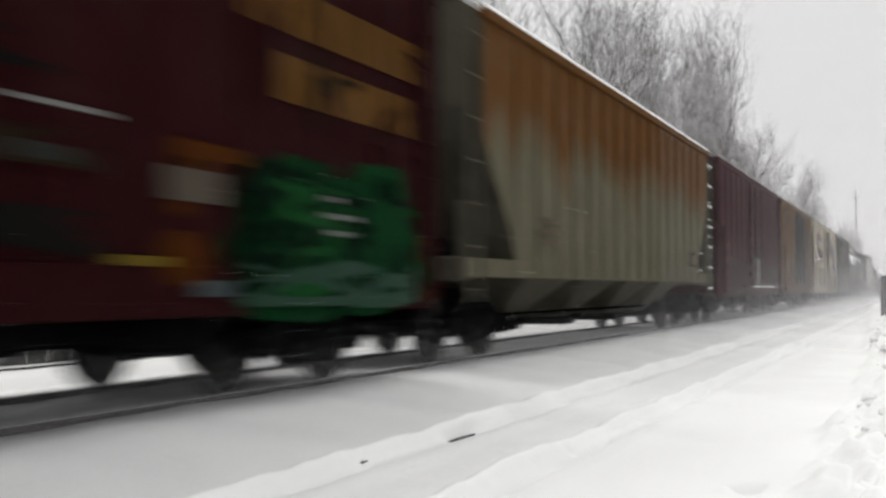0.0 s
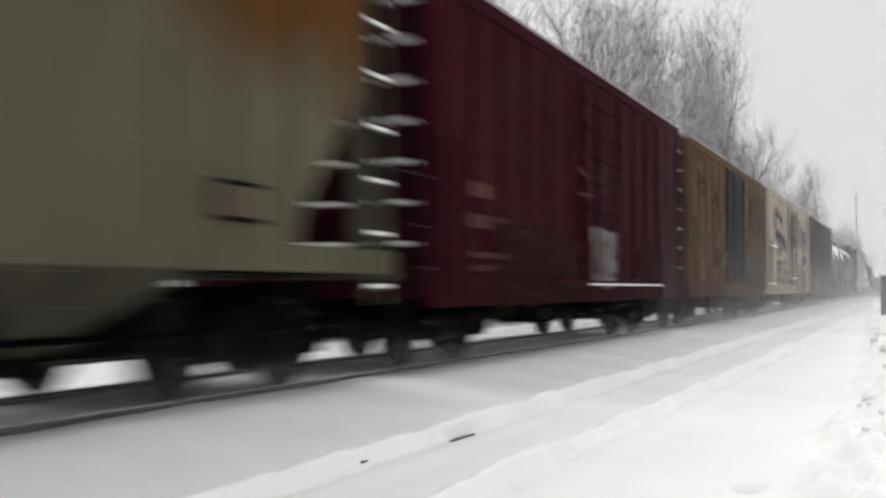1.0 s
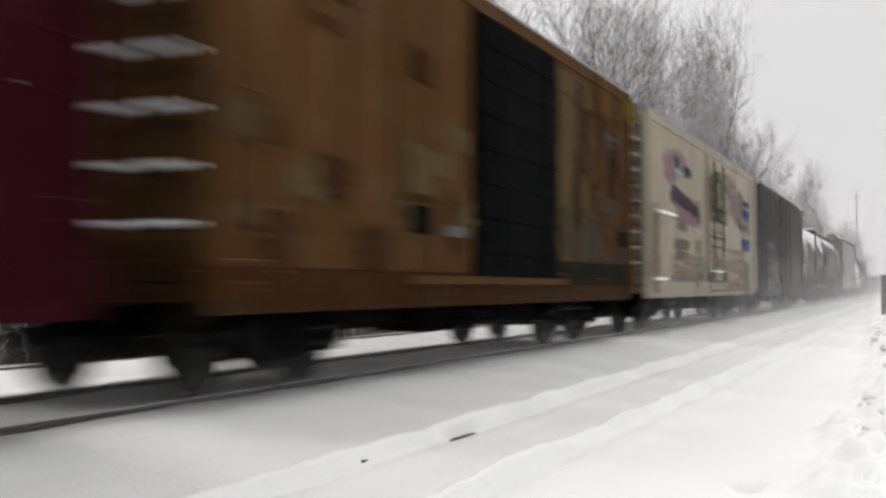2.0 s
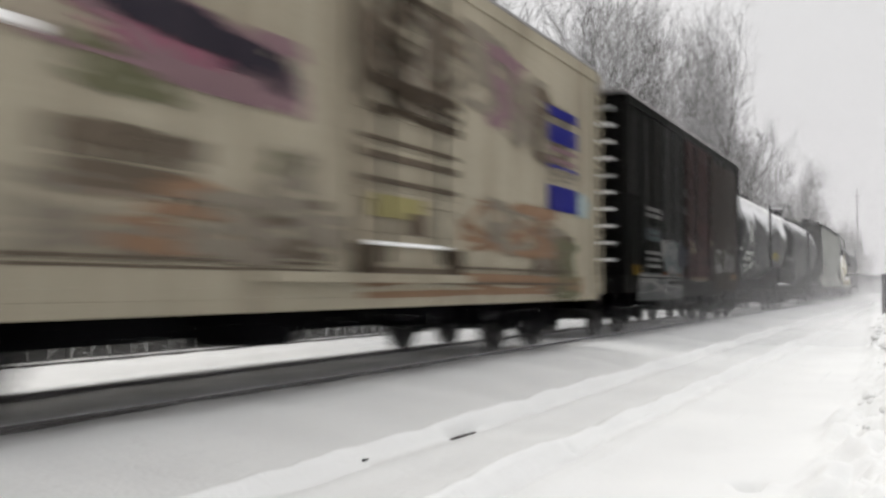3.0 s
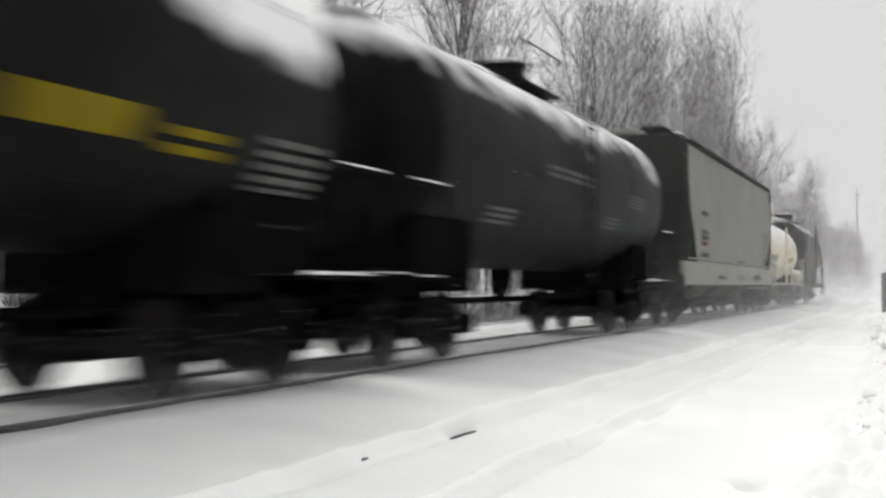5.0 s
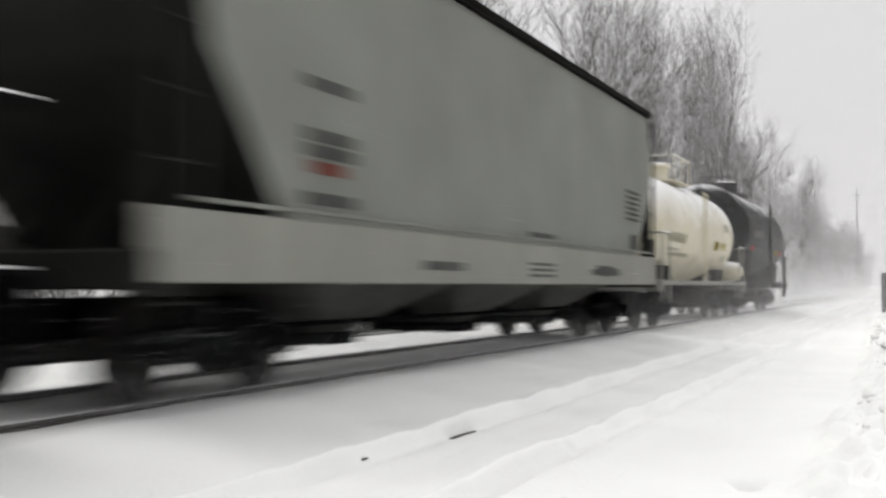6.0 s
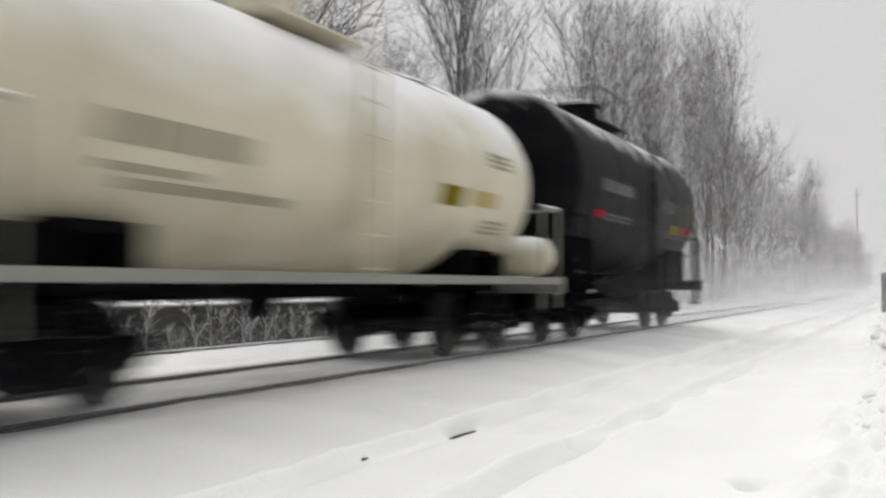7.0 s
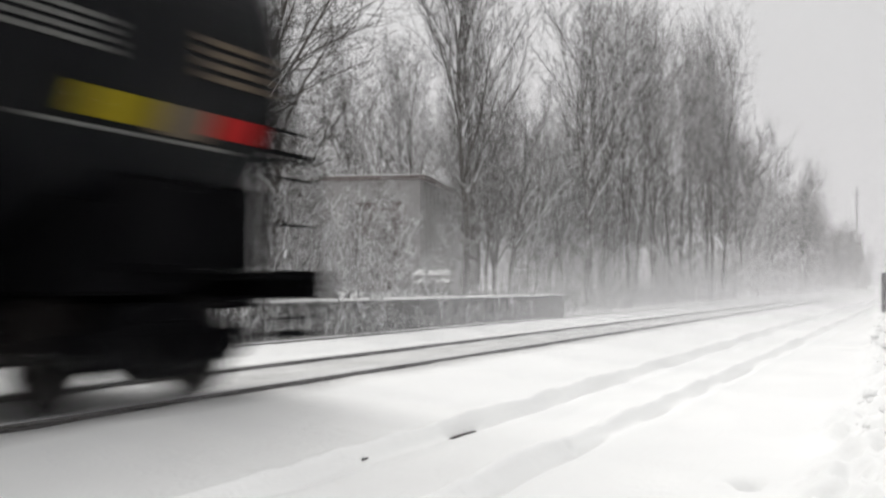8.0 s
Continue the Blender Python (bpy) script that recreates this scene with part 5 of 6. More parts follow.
    barrel_patch(c, 1.5, 2.75, 2.6, 4.0, -32, -22, TEAL, "pale green placard")

    c = hopper_car("hopper_car", "smooth grey covered hopper car with a pale sill", 121.6, 137.8, GREY, z0=1.0, z1=4.35, ribs=0, bays=3, bulge=0.07, band=GREY_BAND, roof_paint=COAL, funnel_paint=FUNNEL_SHADE_GREY, rung_snow=False, end_paint=SOOT_SHADE_GREY)
    side_x = HALF + 0.042
    for y, z, w, rows in ((-5.57, 2.82, 0.9, 1), (-5.57, 2.36, 0.9, 2), (-5.57, 1.8, 0.9, 1)):
        bars(c, y, z, w, rows, IRON_TINT, side_x - 0.012 if z < 2 else side_x, 0.14, 0.11, int(z * 10))
    blotch(c, -5.62, 2.02, 0.6, 0.11, DULL_RED, "red stencil", side_x, square=True, name="marking")
    bars(c, 6.0, 2.72, 1.0, 6, IRON_TINT, side_x, 0.1, 0.05, 91)
    blotch(c, 6.2, 1.77, 0.6, 0.3, IRON_TINT, "dark data panel", side_x - 0.02, square=True, name="panel")
    bars(c, 0.66, 1.72, 1.1, 1, IRON_TINT, side_x - 0.03, 0.1, 0.07, 92)
    bars(c, 0.66, 1.3, 1.1, 3, IRON_TINT, HALF + 0.016, 0.08, 0.04, 93)
    blotch(c, 4.2, 1.22, 1.9, 0.18, IRON_TINT, "scrubbed-out lettering", HALF + 0.016, seed=94, rough=0.4, name="stain")
    blotch(c, -2.9, 1.2, 1.1, 0.1, IRON_TINT, "worn lettering", HALF + 0.016, square=True, name="marking")
    part("side_seam", Form().box(HALF - 0.03, -7.6, 1.552, HALF + 0.03, 7.6, 1.59, 0.008), GREY, c, "shadowed seam above the sill")

    c = tank_car("tank_car", "cream white tank car on a walkway sill", 138.6, 150.6, CREAM_TANK, 1.3, 2.4, snow=48, sill=True, sill_paint=GREY_BAND, dome_paint=CREAM_TANK, seed=12, overhang=0.35)
    barrel_patch(c, 1.3, 2.4, -4.0, -2.1, -18, -8, DRAB, "unreadable stencil rows", "lettering", 1, 0.05, 11)
    barrel_patch(c, 1.3, 2.4, -3.9, -2.7, -27, -24, DRAB, "unreadable stencil rows", "lettering", 1, 0.05, 12)
    barrel_patch(c, 1.3, 2.4, -3.6, -1.3, -33, -29, DRAB, "unreadable stencil rows", "lettering", 1, 0.05, 13)
    barrel_patch(c, 1.3, 2.4, 2.0, 2.7, -20, -9, YELLOW, "yellow placard")
    barrel_patch(c, 1.3, 2.4, 3.0, 3.9, -18, -9, YELLOW_PALE, "pale yellow placard")
    barrel_patch(c, 1.3, 2.4, 3.6, 4.4, 6, 16, DRAB, "unreadable stencil rows", "lettering", 3, 0.05, 14)
    barrel_patch(c, 1.3, 2.4, 3.6, 4.4, -34, -24, DRAB, "unreadable stencil rows", "lettering", 3, 0.05, 15)
    part("air_tank", Form().lathe([(-0.75, 0.1), (-0.65, 0.26), (-0.4, 0.3), (0.4, 0.3), (0.65, 0.26), (0.75, 0.1)], 20, "x", (0.75, 5.62, 1.36)), CREAM_TANK, c, "small round air tank", True)

    c = tank_car("tank_car", "black tank car at the end of the train", 151.2, 162.2, TANK_LAST, snow=70, seed=16, overhang=0.15)
    ladder(c, HALF - 0.1, 5.1, 0.5, 2.6, 90, False, 0.4)
    barrel_patch(c, 1.5, 2.75, -3.6, -1.3, -5, 3, SOFT_WHITE, "unreadable white lettering", "lettering", 1, 0.04, 17)
    barrel_patch(c, 1.5, 2.75, -3.8, -3.2, -23, -18, RED, "red placard")
    barrel_patch(c, 1.5, 2.75, -3.1, -1.1, -24, -18, SOFT_WHITE, "unreadable white lettering", "lettering", 2, 0.05, 18)
    barrel_patch(c, 1.5, 2.75, 1.2, 2.6, -8, 2, SOFT_WHITE, "unreadable white lettering", "lettering", 4, 0.06, 19)
    barrel_patch(c, 1.5, 2.75, 2.45, 3.25, -25, -17, YELLOW, "yellow placard")
    barrel_patch(c, 1.5, 2.75, 3.95, 4.55, -24, -17, RED, "red marker plate")
    barrel_patch(c, 1.5, 2.75, 3.35, 3.85, -26, -17, SMUDGE, "worn brown placard")
    barrel_patch(c, 1.5, 2.75, 3.7, 4.6, -8, 6, SMUDGE, "unreadable stencil rows", "lettering", 4, 0.05, 21)
    barrel_patch(c, 1.5, 2.75, 2.0, 4.3, -28, -27, SOFT_WHITE, "white painted line")


DRAB = painted("drab_stencil", (0.33, 0.31, 0.235), (0.24, 0.21, 0.15), 0.6)
ROSE = painted("rose_spray", (0.26, 0.085, 0.135), (0.16, 0.09, 0.10), 0.5)
WASHED_BLUE = painted("washed_blue_spray", (0.26, 0.31, 0.31), (0.2, 0.2, 0.18), 0.5)
MOSS = painted("moss_green_spray", (0.115, 0.115, 0.07), (0.13, 0.11, 0.08), 0.6)
OLIVE_FIELD = painted("olive_yellow_field", (0.27, 0.24, 0.11), (0.16, 0.13, 0.08), 0.5)
DARK_BROWN = painted("dark_brown_spray", (0.045, 0.034, 0.024), (0.07, 0.055, 0.04), 0.6)
RUST_RED = painted("chalky_red", (0.026, 0.0075, 0.006), (0.012, 0.006, 0.005), 0.6, dust=0.02)
# body grey with the underside's shade mixed in, plus grime streaks
FUNNEL_SHADE_GREY = painted("grimy_shaded_grey_paint", (0.075, 0.077, 0.07), (0.03, 0.03, 0.027), 0.7)
FADED_RED = painted("faded_red_stencil_field", (0.085, 0.035, 0.035), (0.04, 0.018, 0.02), 0.6)
FROSTED = painted("frosted_sill_paint", (0.07, 0.073, 0.073), (0.025, 0.025, 0.025), 0.9)
NIGHT = painted("dark_blue_spray", (0.004, 0.006, 0.012), (0.003, 0.004, 0.006), 0.4, dust=0.0)
AMBER = painted("amber_plate", (0.14, 0.085, 0.008), (0.06, 0.04, 0.008), 0.5)
SEAFOAM = painted("pale_green_spray", (0.022, 0.05, 0.034), (0.012, 0.026, 0.02), 0.6)
CHALK = painted("chalky_grey_spray", (0.066, 0.055, 0.044), (0.045, 0.03, 0.02), 0.6)
FADED = painted("faded_grey_spray", (0.20, 0.175, 0.14), (0.13, 0.10, 0.08), 0.6)
SLATE = painted("slate_spray", (0.030, 0.031, 0.026), (0.05, 0.035, 0.015), 0.8)
LIME = painted("bright_green_spray", (0.007, 0.055, 0.013), (0.004, 0.02, 0.007), 0.6, dust=0.02)
ORANGE_TINT = painted("faint_rust_spray", (0.22, 0.14, 0.09), (0.14, 0.09, 0.06), 0.5)
IRON_TINT = painted("faded_black_stencil", (0.075, 0.077, 0.073), (0.13, 0.13, 0.12), 0.7)
DULL_RED = painted("faded_red_stencil", (0.14, 0.05, 0.04), (0.1, 0.06, 0.05), 0.4)
YELLOW_DULL = painted("dull_yellow_marking", (0.10, 0.07, 0.01), (0.05, 0.035, 0.01), 0.5)
YELLOW_PALE = painted("pale_yellow_marking", (0.42, 0.36, 0.16), (0.3, 0.25, 0.14), 0.4)

make_train()


# ---- trees ----
def tree_mesh(name, seed, height, spread, levels=5, trunk=0.22, fork=0.25, lean=0.0, material=BARK, up=0.5, counts=(13, 7, 6, 5), fine=0.011, reach=(0.45, 0.95), twig=(0.8, 1.6)):
    """A bare tree: tapered trunk that forks, limbs and twigs, each a tapering tube."""
    rnd = random.Random(seed)
    vs, fs = [], []

    def limb(p, d, length, r, level):
        n = 4 if level < 2 else 3
        side = 6 if level == 0 else (4 if level < 2 else 3)
        prev = None
        pts = []
        for k in range(n + 1):
            u = d.cross(Vector((0.3, 0.8, 0.5))).normalized()
            w = d.cross(u).normalized()
            rr = r * (1 - 0.62 * k / n)
            ring = len(vs)
            for i in range(side):
                g = 2 * math.pi * i / side
                vs.append(tuple(p + rr * (math.cos(g) * u + math.sin(g) * w)))
            if prev is not None:
                for i in range(side):
                    fs.append((prev + i, prev + (i + 1) % side, ring + (i + 1) % side, ring + i))
            prev = ring
            pts.append((p.copy(), d.copy(), rr))
            d = (d + Vector((rnd.uniform(-1, 1), rnd.uniform(-1, 1), rnd.uniform(-0.5, 1) * up)) * (0.09, 0.22, 0.34, 0.42, 0.5)[level]).normalized()
            p = p + d * (length / n)
        if level + 1 >= levels:
            return
        count = counts[level]
        for c in range(count):
            f = (fork if level == 0 else 0.18) + (1 - (fork if level == 0 else 0.18)) * (c + rnd.random()) / count
            q, dd, rr = pts[min(n, int(f * n))]
            if f < 0.999:
                nq = pts[min(n, int(f * n) + 1)][0]
                q = q.lerp(nq, f * n - int(f * n))
            turn = rnd.uniform(0, 2 * math.pi)
            u = dd.cross(Vector((0.3, 0.8, 0.5))).normalized()
            w = dd.cross(u)
            off = rnd.uniform(*reach) * spread if level < 2 else rnd.uniform(*twig)
            nd = (dd + off * (math.cos(turn) * u + math.sin(turn) * w) + Vector((0, 0, up * (0.35 if level < 2 else 0.1)))).normalized()
            limb(q, nd, length * rnd.uniform(0.36, 0.6) * (1.15 - 0.5 * f if level == 0 else 1), max(fine, rr * rnd.uniform(0.42, 0.62)), level + 1)

    limb(Vector((0, 0, -0.2)), Vector((lean, 0, 1)).normalized(), height * 0.82, trunk, 0)
    return soup(name, vs, fs, material)


TREES = [tree_mesh("bare_tree", 11 + k, 1.0 * hgt, spr, 5, tr, fk, 0, BARK, up)
         for k, (hgt, spr, tr, fk, up) in enumerate([(17, 0.8, 0.20, 0.3, 0.45), (18, 0.66, 0.18, 0.25, 0.6), (15, 0.95, 0.2, 0.2, 0.35), (18, 0.6, 0.16, 0.2, 0.7)])]
FAR_TREES = [tree_mesh("bare_tree", 31 + k, hgt, spr, 4, tr, fk, 0, BARK, up, (15, 9, 8), 0.018)
             for k, (hgt, spr, tr, fk, up) in enumerate([(17, 0.8, 0.20, 0.2, 0.45), (18, 0.66, 0.18, 0.15, 0.6), (15, 0.95, 0.2, 0.15, 0.35), (18, 0.6, 0.16, 0.15, 0.7)])]
SHRUBS = [tree_mesh("shrub", 40 + k, 4.0, 1.1, 4, 0.06, 0.05, 0, TWIG, 0.3, (10, 7, 6), 0.012) for k in range(3)]
STEMS = [tree_mesh("bare_tree", 71 + k, 16, spr, 5, tr, fk, 0, BARK, up, (15, 6, 5, 3), 0.010, (0.45, 0.85), (0.45, 1.0))
         for k, (spr, tr, fk, up) in enumerate([(0.55, 0.15, 0.3, 0.9), (0.48, 0.13, 0.22, 1.1), (0.66, 0.16, 0.35, 0.8), (0.42, 0.12, 0.2, 1.2)])]
BRUSH = [tree_mesh("brush", 50 + k, 4.0, 1.2, 3, 0.07, 0.02, 0, TWIG, 0.2, (12, 8), 0.025) for k in range(4)]


def plant(kind, x, y, s=1.0, turn=0.0, lean=0.0, far=False):
    if kind < 10:
        ob = new("tree", FAR_TREES[kind] if far else TREES[kind])
        tagged(ob, "tall bare winter tree dusted with snow", "tree", "trees beside the line")
    else:
        ob = new("shrub", SHRUBS[kind - 10])
        tagged(ob, "leafless bush bowed with snow", "bush", "bushes beside the line")
    ob.matrix_basis = pose(x, y, ground_height(x, y), lean, 0, turn) @ Matrix.Scale(s, 4)
    return ob


STAND_OF_STEMS = (
    (-16.0, 40.0, 0, 15.0, 0), (-16.1, 41.2, 2, 14.5, 0), (-17.0, 44.0, 3, 11.0, 3),
    (-13.9, 49.6, 2, 13.6, 1), (-14.2, 51.4, 0, 13.4, 2), (-14.6, 55.0, 2, 13.2, 1),
    (-13.8, 57.4, 0, 14.6, 0), (-14.2, 60.0, 1, 14.4, 1), (-13.6, 62.5, 3, 14.6, 0), (-13.9, 64.5, 2, 15.0, 0),
    (-13.6, 67.0, 1, 15.2, 0), (-13.6, 69.5, 3, 15.4, 1), (-13.3, 72.0, 1, 15.4, 2), (-12.9, 74.5, 3, 16.4, 3), (-12.8, 77.0, 1, 17.0, 3), (-12.6, 79.0, 3, 17.0, 4),
    (-16.5, 66.0, 3, 12.0, 0), (-16.8, 58.0, 3, 10.0, 0))


def make_trees():
    rnd = random.Random(5)
    for x, y, kind, s in ((-15, 22, 2, 0.95), (-19, 26, 0, 0.85), (-18.3, 30, 2, 0.8), (-23, 33, 0, 0.8), (-26, 55, 0, 0.75), (-24, 53, 2, 0.65), (-29, 56, 1, 0.8)):
        plant(kind, x, y, s, rnd.uniform(0, 360))
    # slim stems of the row along the line: place, kind, height, lean towards the line
    for x, y, kind, tall, lean in STAND_OF_STEMS:
        ob = tagged(new("tree", STEMS[kind]), "slim upswept bare tree plastered with snow", "tree", "trees beside the line")
        ob.matrix_basis = pose(x, y, ground_height(x, y), 0, lean, 0) @ pose(0, 0, 0, 0, 0, rnd.uniform(0, 360)) @ Matrix.Scale(tall / 16, 4)
    for i in range(62):
        y = 79 + i * 4.3
        plant(rnd.randrange(4), -12.5 - rnd.uniform(0, 6), y, rnd.uniform(0.56, 0.72) + (0.12 if 3 < i < 20 else 0.0), rnd.uniform(0, 360), far=True)
    # low brush along the far side of the line, and scrub into the distance
    spots = [(-12.2 - rnd.uniform(0, 1.6), 6 + i * 0.3, rnd.uniform(0.12, 0.36)) for i in range(260)]
    spots += [(-10.85 + rnd.uniform(-0.05, 0.1), 4 + i * 0.42, rnd.uniform(0.07, 0.26)) for i in range(100)]
    spots += [(-11.5 - rnd.uniform(0, 4), 75 + i * 3.2, rnd.uniform(0.8, 1.5)) for i in range(80)]
    vs, fs = [], []
    for k, (x, y, s) in enumerate(spots):
        me = BRUSH[k % 4]
        m = pose(x, y, ground_height(x, y), 0, 0, rnd.uniform(0, 360)) @ Matrix.Scale(s, 4)
        base = len(vs)
        vs += [tuple(m @ v.co) for v in me.vertices]
        fs += [tuple(base + q for q in p.vertices) for p in me.polygons]
    tagged(new("undergrowth", soup("undergrowth", vs, fs, TWIG)), "tangled leafless undergrowth with snow on it", "undergrowth", kind="stuff")
    # thin saplings crowding the edge of the wood
    for i in range(46):
        y = 27 + i * 1.05
        x = -14.6 - rnd.uniform(0, 5)
        if 0.40 < -x / y < 0.62:
            continue
        plant((1, 3, 0)[i % 3], x, y, rnd.uniform(0.3, 0.5), rnd.uniform(0, 360), far=True)
    # snow-laden scrub close to the line
    for x, y, s in ((-12.9, 17.5, 0.8), (-13.2, 19.4, 1.0), (-12.7, 20.8, 0.85), (-13.3, 22.3, 1.05), (-13.0, 23.9, 0.7), (-13.4, 25.4, 0.6), (-12.6, 14.0, 0.7), (-13.2, 11.5, 0.8)):
        plant(10 + rnd.randrange(3), x, y, s, rnd.uniform(0, 360))
    for x, y, s in ((-15.2, 31.0, 0.7), (-15.8, 33.5, 0.85), (-16.4, 36.0, 0.75), (-14.6, 28.4, 0.8), (-16.9, 34.2, 1.0), (-15.5, 37.5, 0.7)):
        plant(10 + rnd.randrange(3), x, y, s, rnd.uniform(0, 360))
    for i in range(44):
        y = 34 + i * 3.2
        plant(rnd.randrange(4), -27 - rnd.uniform(0, 24), y + rnd.uniform(-3, 3), rnd.uniform(0.5, 0.72), rnd.uniform(0, 360), far=True)
    for i in range(130):
        y = 9 + i * 0.95
        deep = -17 - rnd.uniform(0, 9)
        if not 0.40 < -deep / y < 0.62:
            plant(10 + rnd.randrange(3), deep, y, rnd.uniform(0.6, 1.15), rnd.uniform(0, 360))
        plant(10 + rnd.randrange(3), -12.6 - rnd.uniform(0, 6.5) * rnd.random(), y + rnd.uniform(-1, 1), rnd.uniform(0.2, 0.45) if 20 < y < 46 else rnd.uniform(0.3, 0.8), rnd.uniform(0, 360))


make_trees()


# ---- the shed, the wall and small things behind the line ----
CONCRETE = snowed("weathered_concrete", (0.072, 0.070, 0.066), 0.35, 0.8)
SHED_WALL = plain("shed_cladding", (0.30, 0.29, 0.29), 0.8, var=0.25)
SHED_DOOR = plain("shed_door", (0.13, 0.10, 0.095), 0.8, var=0.25)


def make_shed():
    shed = thing("shed", "grey flat-roofed shed with a dark roller door", "building")
    shed.matrix_basis = pose(-21.5, 44.2, 0.55, 0, 0, 12)
    w, d, t = 4.2, 11.0, 0.2
    top = 5.05
    part("front_wall", Form().box(-w, 0, 0, -1.5, t, top).box(0.95, 0, 0, 1.6, t, top).box(-1.5, 0, 4.1, 0.95, t, top), SHED_WALL, shed)
    part("side_wall", Form().box(1.6 - t, t, 0, 1.6, d, top), SHED_WALL, shed)
    part("side_wall", Form().box(-w, t, 0, -w + t, d, top), SHED_WALL, shed)
    part("back_wall", Form().box(-w + t, d - t, 0, 1.6 - t, d, top), SHED_WALL, shed)
    rf = part("roof", Form().box(-w - 0.3, -0.3, top, 1.9, d + 0.3, top + 0.2, 0.03), SHED_DOOR, shed)
    part("snow", snow_slab(-w - 0.3, -0.3, 1.9, d + 0.3, top + 0.2, 0.16, 3, 0.5), SNOW_CAP, rf, "snow lying on the flat roof")
    door = part("roller_door", Form().box(-1.5, 0.1, 0, 0.95, 0.16, 4.1), SHED_DOOR, shed, "dark brown roller door")
    slat = Form().box(-1.5, 0.07, 0, 0.95, 0.1, 0.22, 0.01).mesh("slat", SHED_DOOR)
    for k in range(15):
        s = part("slat", slat, None, door)
        s.matrix_basis = pose(0, 0, k * 0.262)
    sheet = Form().box(0, -0.05, 0, 0.03, 0.05, top).mesh("cladding_rib", SHED_WALL)
    for k in range(12):
        s = part("cladding_rib", sheet, None, shed)
        s.matrix_basis = pose(1.6, 0.4 + k * 0.9, 0)


def make_barrier():
    wall = thing("retaining_wall", "low weathered concrete wall capped with snow", "wall", kind="structure")
    block = Form().box(-0.18, -1.48, -0.5, 0.18, 1.48, 0.68, 0.03).mesh("wall_block", CONCRETE)
    cap = snow_slab(-0.2, -1.5, 0.2, 1.5, 0.68, 0.03, 5, 0.15).mesh("wall_snow", SNOW_CAP)
    for k in range(12):
        b = part("block", block, None, wall)
        b.matrix_basis = pose(-11.2, 2 + 3.0 * k, 0)
        part("snow", cap, None, b, "snow lying on the block")


def make_table():
    """A picnic table with benches, deep in snow."""
    WOOD = plain("grey_wood", (0.10, 0.09, 0.08), 0.85)
    t = thing("picnic_table", "grey wooden picnic table under thick snow", "table")
    t.matrix_basis = pose(-17.7, 40.9, ground_height(-17.7, 40.9) + 0.02, 0, 0, 25)
    top = part("tabletop", Form().box(-0.85, -0.38, 0.70, 0.85, 0.38, 0.75, 0.01), WOOD, t)
    part("snow", snow_slab(-0.87, -0.4, 0.87, 0.4, 0.75, 0.2, 31, 0.12), SNOW_CAP, top, "thick snow on the tabletop")
    for s in (-1, 1):
        bench = part("bench", Form().box(-0.85, s * 0.7 - 0.13, 0.42, 0.85, s * 0.7 + 0.13, 0.46, 0.01), WOOD, t)
        part("snow", snow_slab(-0.86, s * 0.7 - 0.14, 0.86, s * 0.7 + 0.14, 0.46, 0.14, 32, 0.1), SNOW_CAP, bench, "thick snow on the bench")
    for x in (-0.6, 0.6):
        for s in (-1, 1):
            part("leg", Form().tube((x, s * 0.2, 0.72), (x, s * 0.65, -0.1), 0.045, seg=6), WOOD, t)
        part("brace", Form().box(x - 0.04, -0.78, 0.34, x + 0.04, 0.78, 0.42), WOOD, t)


make_shed()
make_barrier()
make_table()


# ---- blown snow ----
def make_mist():
    """Veils of blown snow hang across the line, thicker near the ground."""
    for k, y in enumerate((24, 31, 39, 48, 58, 69, 81, 94, 110, 130, 155, 190, 240)):
        nx, nz = 24, 2
        vs = []
        for j in range(nz + 1):
            for i in range(nx + 1):
                x = -70 + 100 * i / nx
                vs.append((x, y + 3.0 * noise.noise((x * 0.08, k * 2.3, 0.0)) - 0.10 * x, -0.6 + 32 * j / nz))
        fs = [(j * (nx + 1) + i, j * (nx + 1) + i + 1, (j + 1) * (nx + 1) + i + 1, (j + 1) * (nx + 1) + i) for j in range(nz) for i in range(nx)]
        tagged(new("snow_mist", soup("snow_mist", vs, fs, MIST, True)), "thin veil of blown snow in the air", "snow mist", "snow mist", "stuff")


def flake_cloud(name, seed, count, y0, y1, size, wide, high):
    """Kicked-up snow: many small flakes, dense at the rails and thinning upwards and outwards."""
    rs = np.random.RandomState(seed)
    x = rs.normal(0, wide, count) + 0.35
    y = rs.uniform(y0, y1, count)
    z = -0.12 + rs.exponential(high, count) * (0.5 + 0.5 * rs.rand(count))
    c = np.stack([x, y, z], 1)
    a = rs.normal(size=(count, 3))
    b = rs.normal(size=(count, 3))
    a /= np.linalg.norm(a, axis=1)[:, None]
    b -= a * (a * b).sum(1)[:, None]
    b /= np.linalg.norm(b, axis=1)[:, None]
    s = (size * (0.6 + 0.8 * rs.rand(count)))[:, None]
    v = np.stack([c + a * s, c + (-0.5 * a + 0.87 * b) * s, c + (-0.5 * a - 0.87 * b) * s], 1).reshape(-1, 3)
    return soup(name, v.tolist(), np.arange(count * 3).reshape(-1, 3).tolist(), DUST)


def wisp_mesh(seed, wide, high, material):
    vs = []
    nx, nz = 14, 4
    for j in range(nz + 1):
        for i in range(nx + 1):
            x, z = -wide + 2 * wide * i / nx, -0.25 + (high + 0.6) * j / nz
            vs.append((x, 0.8 * noise.noise((x * 0.5, z * 0.6, seed * 4.7)) + 0.25 * z, z))
    fs = [(j * (nx + 1) + i, j * (nx + 1) + i + 1, (j + 1) * (nx + 1) + i + 1, (j + 1) * (nx + 1) + i) for j in range(nz) for i in range(nx)]
    return soup("snow_dust", vs, fs, material, True)


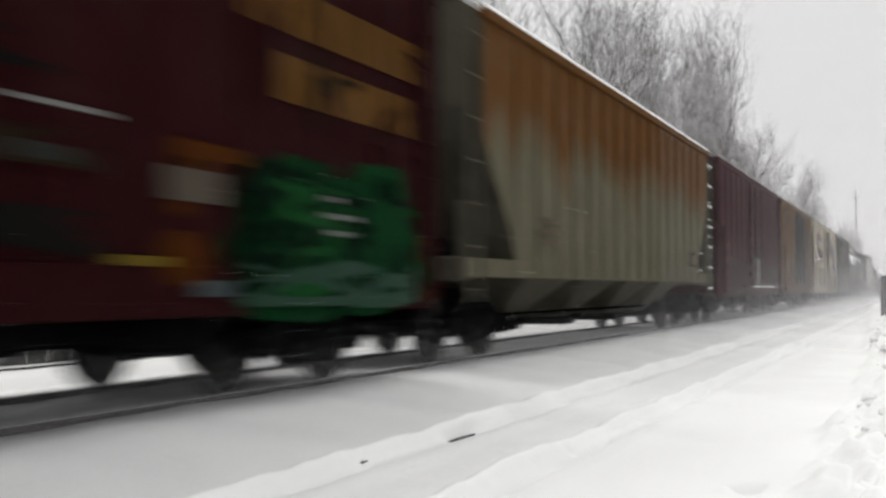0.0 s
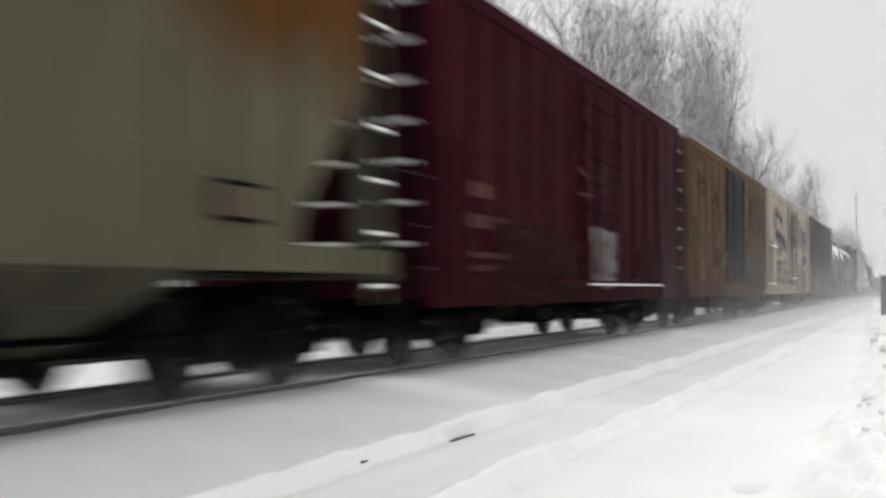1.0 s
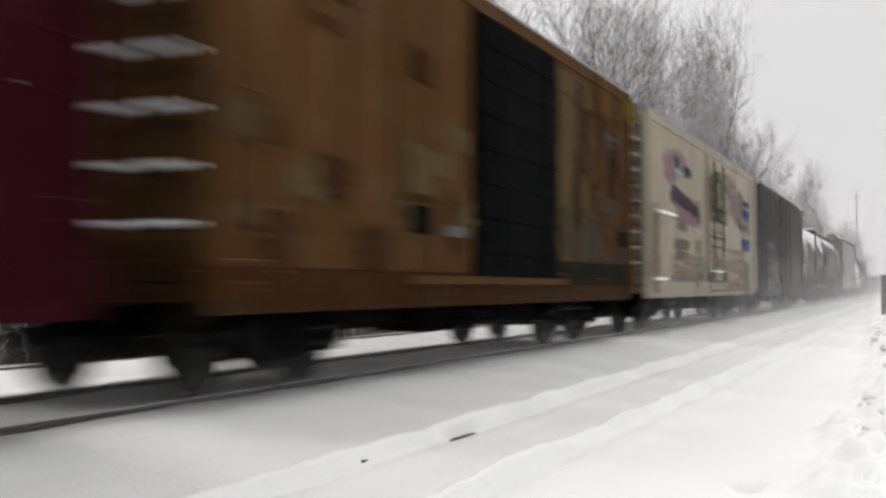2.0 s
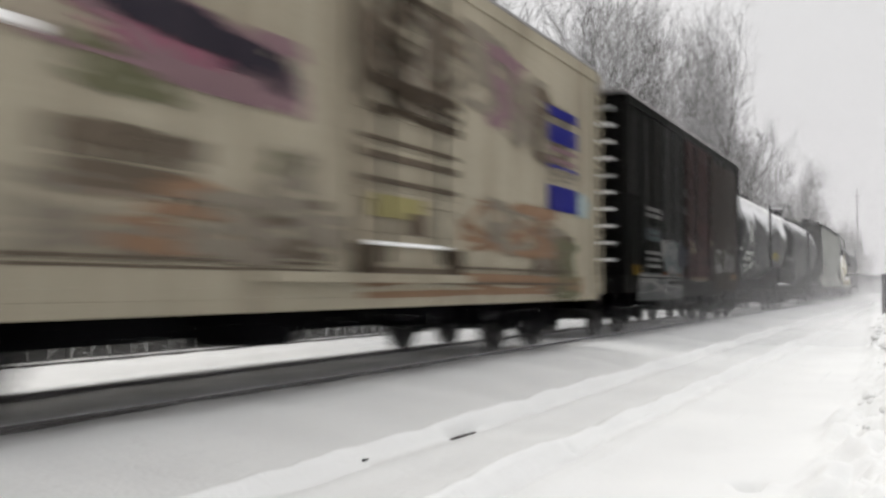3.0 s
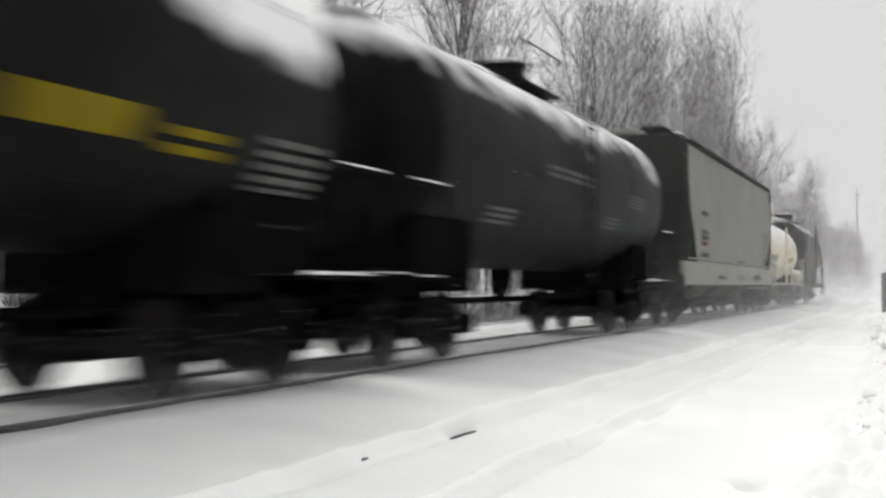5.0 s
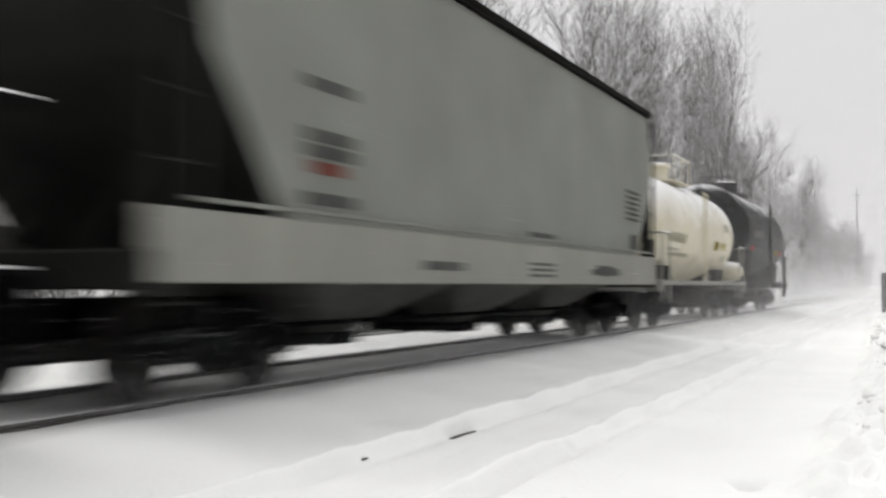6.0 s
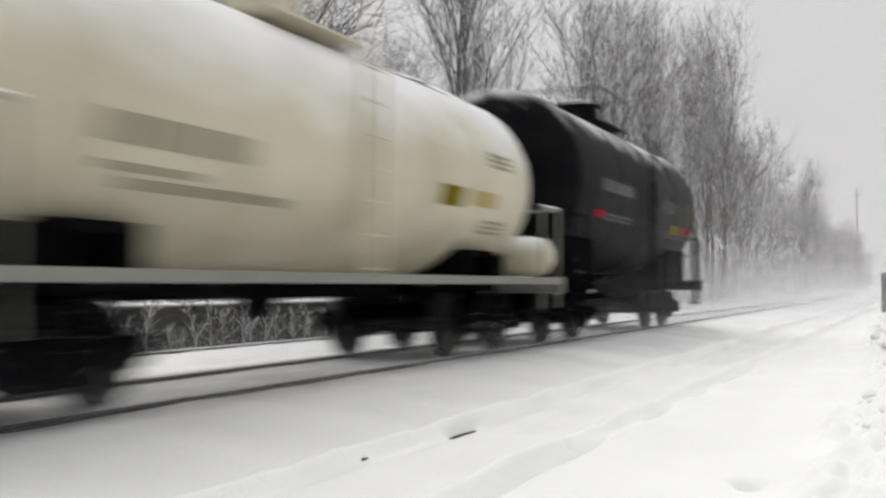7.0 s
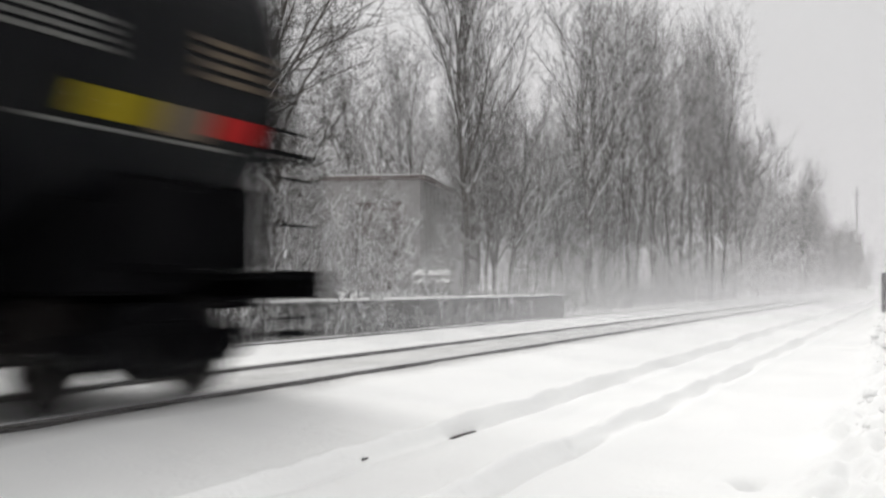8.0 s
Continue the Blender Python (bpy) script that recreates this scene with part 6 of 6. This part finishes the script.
def make_dust():
    """Wisps of powder that ride with the train and close behind it, and a thin scatter of flakes."""
    beside = [wisp_mesh(k, 5.2, 1.5, WISP) for k in range(4)]
    behind = [wisp_mesh(9 + k, 6.5, 3.0, WAKE) for k in range(4)]
    rnd = random.Random(19)
    y = -4.0
    while y < 225:
        ob = tagged(new("snow_dust", rnd.choice(beside if y < 161 else behind)), "powder snow whirled up by the passing train", "blown snow", "whirled snow", "stuff")
        ob.matrix_basis = pose(TRACK_X, y, 0)
        MOVING.append((ob, y))
        y += rnd.uniform(1.5, 2.3) if y < 161 else 3.0
    grains = flake_cloud("snow_grains", 3, 7000, -8.5, 8.5, 0.007, 1.9, 0.38)
    for k in range(10):
        ob = tagged(new("snow_grains", grains), "grains of powder snow flying beside the train", "blown snow", "whirled snow", "stuff")
        ob.matrix_basis = pose(TRACK_X, 0, 0)
        MOVING.append((ob, 3.5 + 17.0 * k))


# ---- small things along the line ----
def make_posts():
    f = Form().box(-0.17, -0.05, -0.4, 0.17, 0.05, 1.62, 0.02)
    post = tagged(new("marker_post", f.mesh("marker_post", plain("dark_post_paint", (0.02, 0.018, 0.03), 0.7))), "dark painted marker post standing in the snow", "post")
    post.matrix_basis = pose(-1.16, 45.6, -0.15, 0, 0, 20)
    mast = thing("signal_mast", "thin grey signal mast far along the line", "mast")
    mast.matrix_basis = pose(-9.0, 190.0, -0.1)
    part("pole", Form().tube((0, 0, -0.5), (0, 0, 16.8), 0.13, 0.09, seg=10), SHED_WALL, mast)
    part("cross_arm", Form().box(-0.5, -0.06, 15.4, 0.5, 0.06, 15.6, 0.02), SHED_WALL, mast)
    twig = Form()
    twig.tube((-0.02, 0, 0.01), (0.03, 0.015, 0.03), 0.009, 0.005, seg=5)
    twig.tube((0.0, 0.005, 0.015), (-0.015, 0.02, 0.03), 0.006, 0.003, seg=5)
    tw = tagged(new("twig", twig.mesh("twig", GRIME)), "broken dark twig lying on the snow", "twig")
    tw.matrix_basis = pose(-3.36, 6.6, ground_height(-3.36, 6.6) - 0.005)


def clump_mesh(seed):
    """A broken lump of crusted snow."""
    bm = bmesh.new()
    bmesh.ops.create_icosphere(bm, subdivisions=3, radius=1.0)
    for v in bm.verts:
        p = v.co
        k = 1 + 0.35 * noise.noise(p * 1.3 + Vector((seed * 5.3, 0, 0))) + 0.12 * noise.noise(p * 3.7 + Vector((0, seed * 2.9, 0)))
        v.co = Vector((p.x * k, p.y * k, max(-0.35, p.z * k * 0.75)))
    me = bpy.data.meshes.new("snow_clump")
    bm.to_mesh(me)
    bm.free()
    me.materials.append(SNOW_CAP)
    me.shade_smooth()
    return me


def make_clumps():
    rnd = random.Random(21)
    shapes = [clump_mesh(k) for k in range(4)]
    for k in range(170):
        y = 8.3 + 32 * rnd.random() ** 1.4
        x = -0.50 + 0.6 * rnd.random() ** 1.2 - max(0.0, (y - 14) * 0.035)
        s = rnd.uniform(0.015, 0.065) * (1 + y * 0.02)
        ob = tagged(new("snow_clump", shapes[k % 4]), "rounded clod of trodden snow on the bank", "snow clod", "snow clods on the bank")
        ob.matrix_basis = pose(x, y, ground_height(x, y) - 0.15 * s, 0, 0, rnd.uniform(0, 360)) @ Matrix.Scale(s, 4)


make_clumps()
make_posts()
make_mist()
make_dust()


# ---- what moves ----
def motions():
    for ob, y in MOVING:
        rows = []
        for i in range(17):
            # a slight surge: the half seconds lag by a thirtieth, the end by half of that
            run = SPEED * (i / 2 - (1 / 30 if i % 2 else 1 / 70 if i == 16 else 0))
            rows.append((i / 2, pose(TRACK_X, y - run, LIFT)))
        walk(ob, rows)
    per_frame = math.degrees(SPEED / 0.42) / FPS
    for ws, y in ROLLING:
        walk(ws, [(i / FPS, pose(0, y, 0.42, per_frame * i, 0, 0)) for i in range(8 * FPS + 1)])


motions()
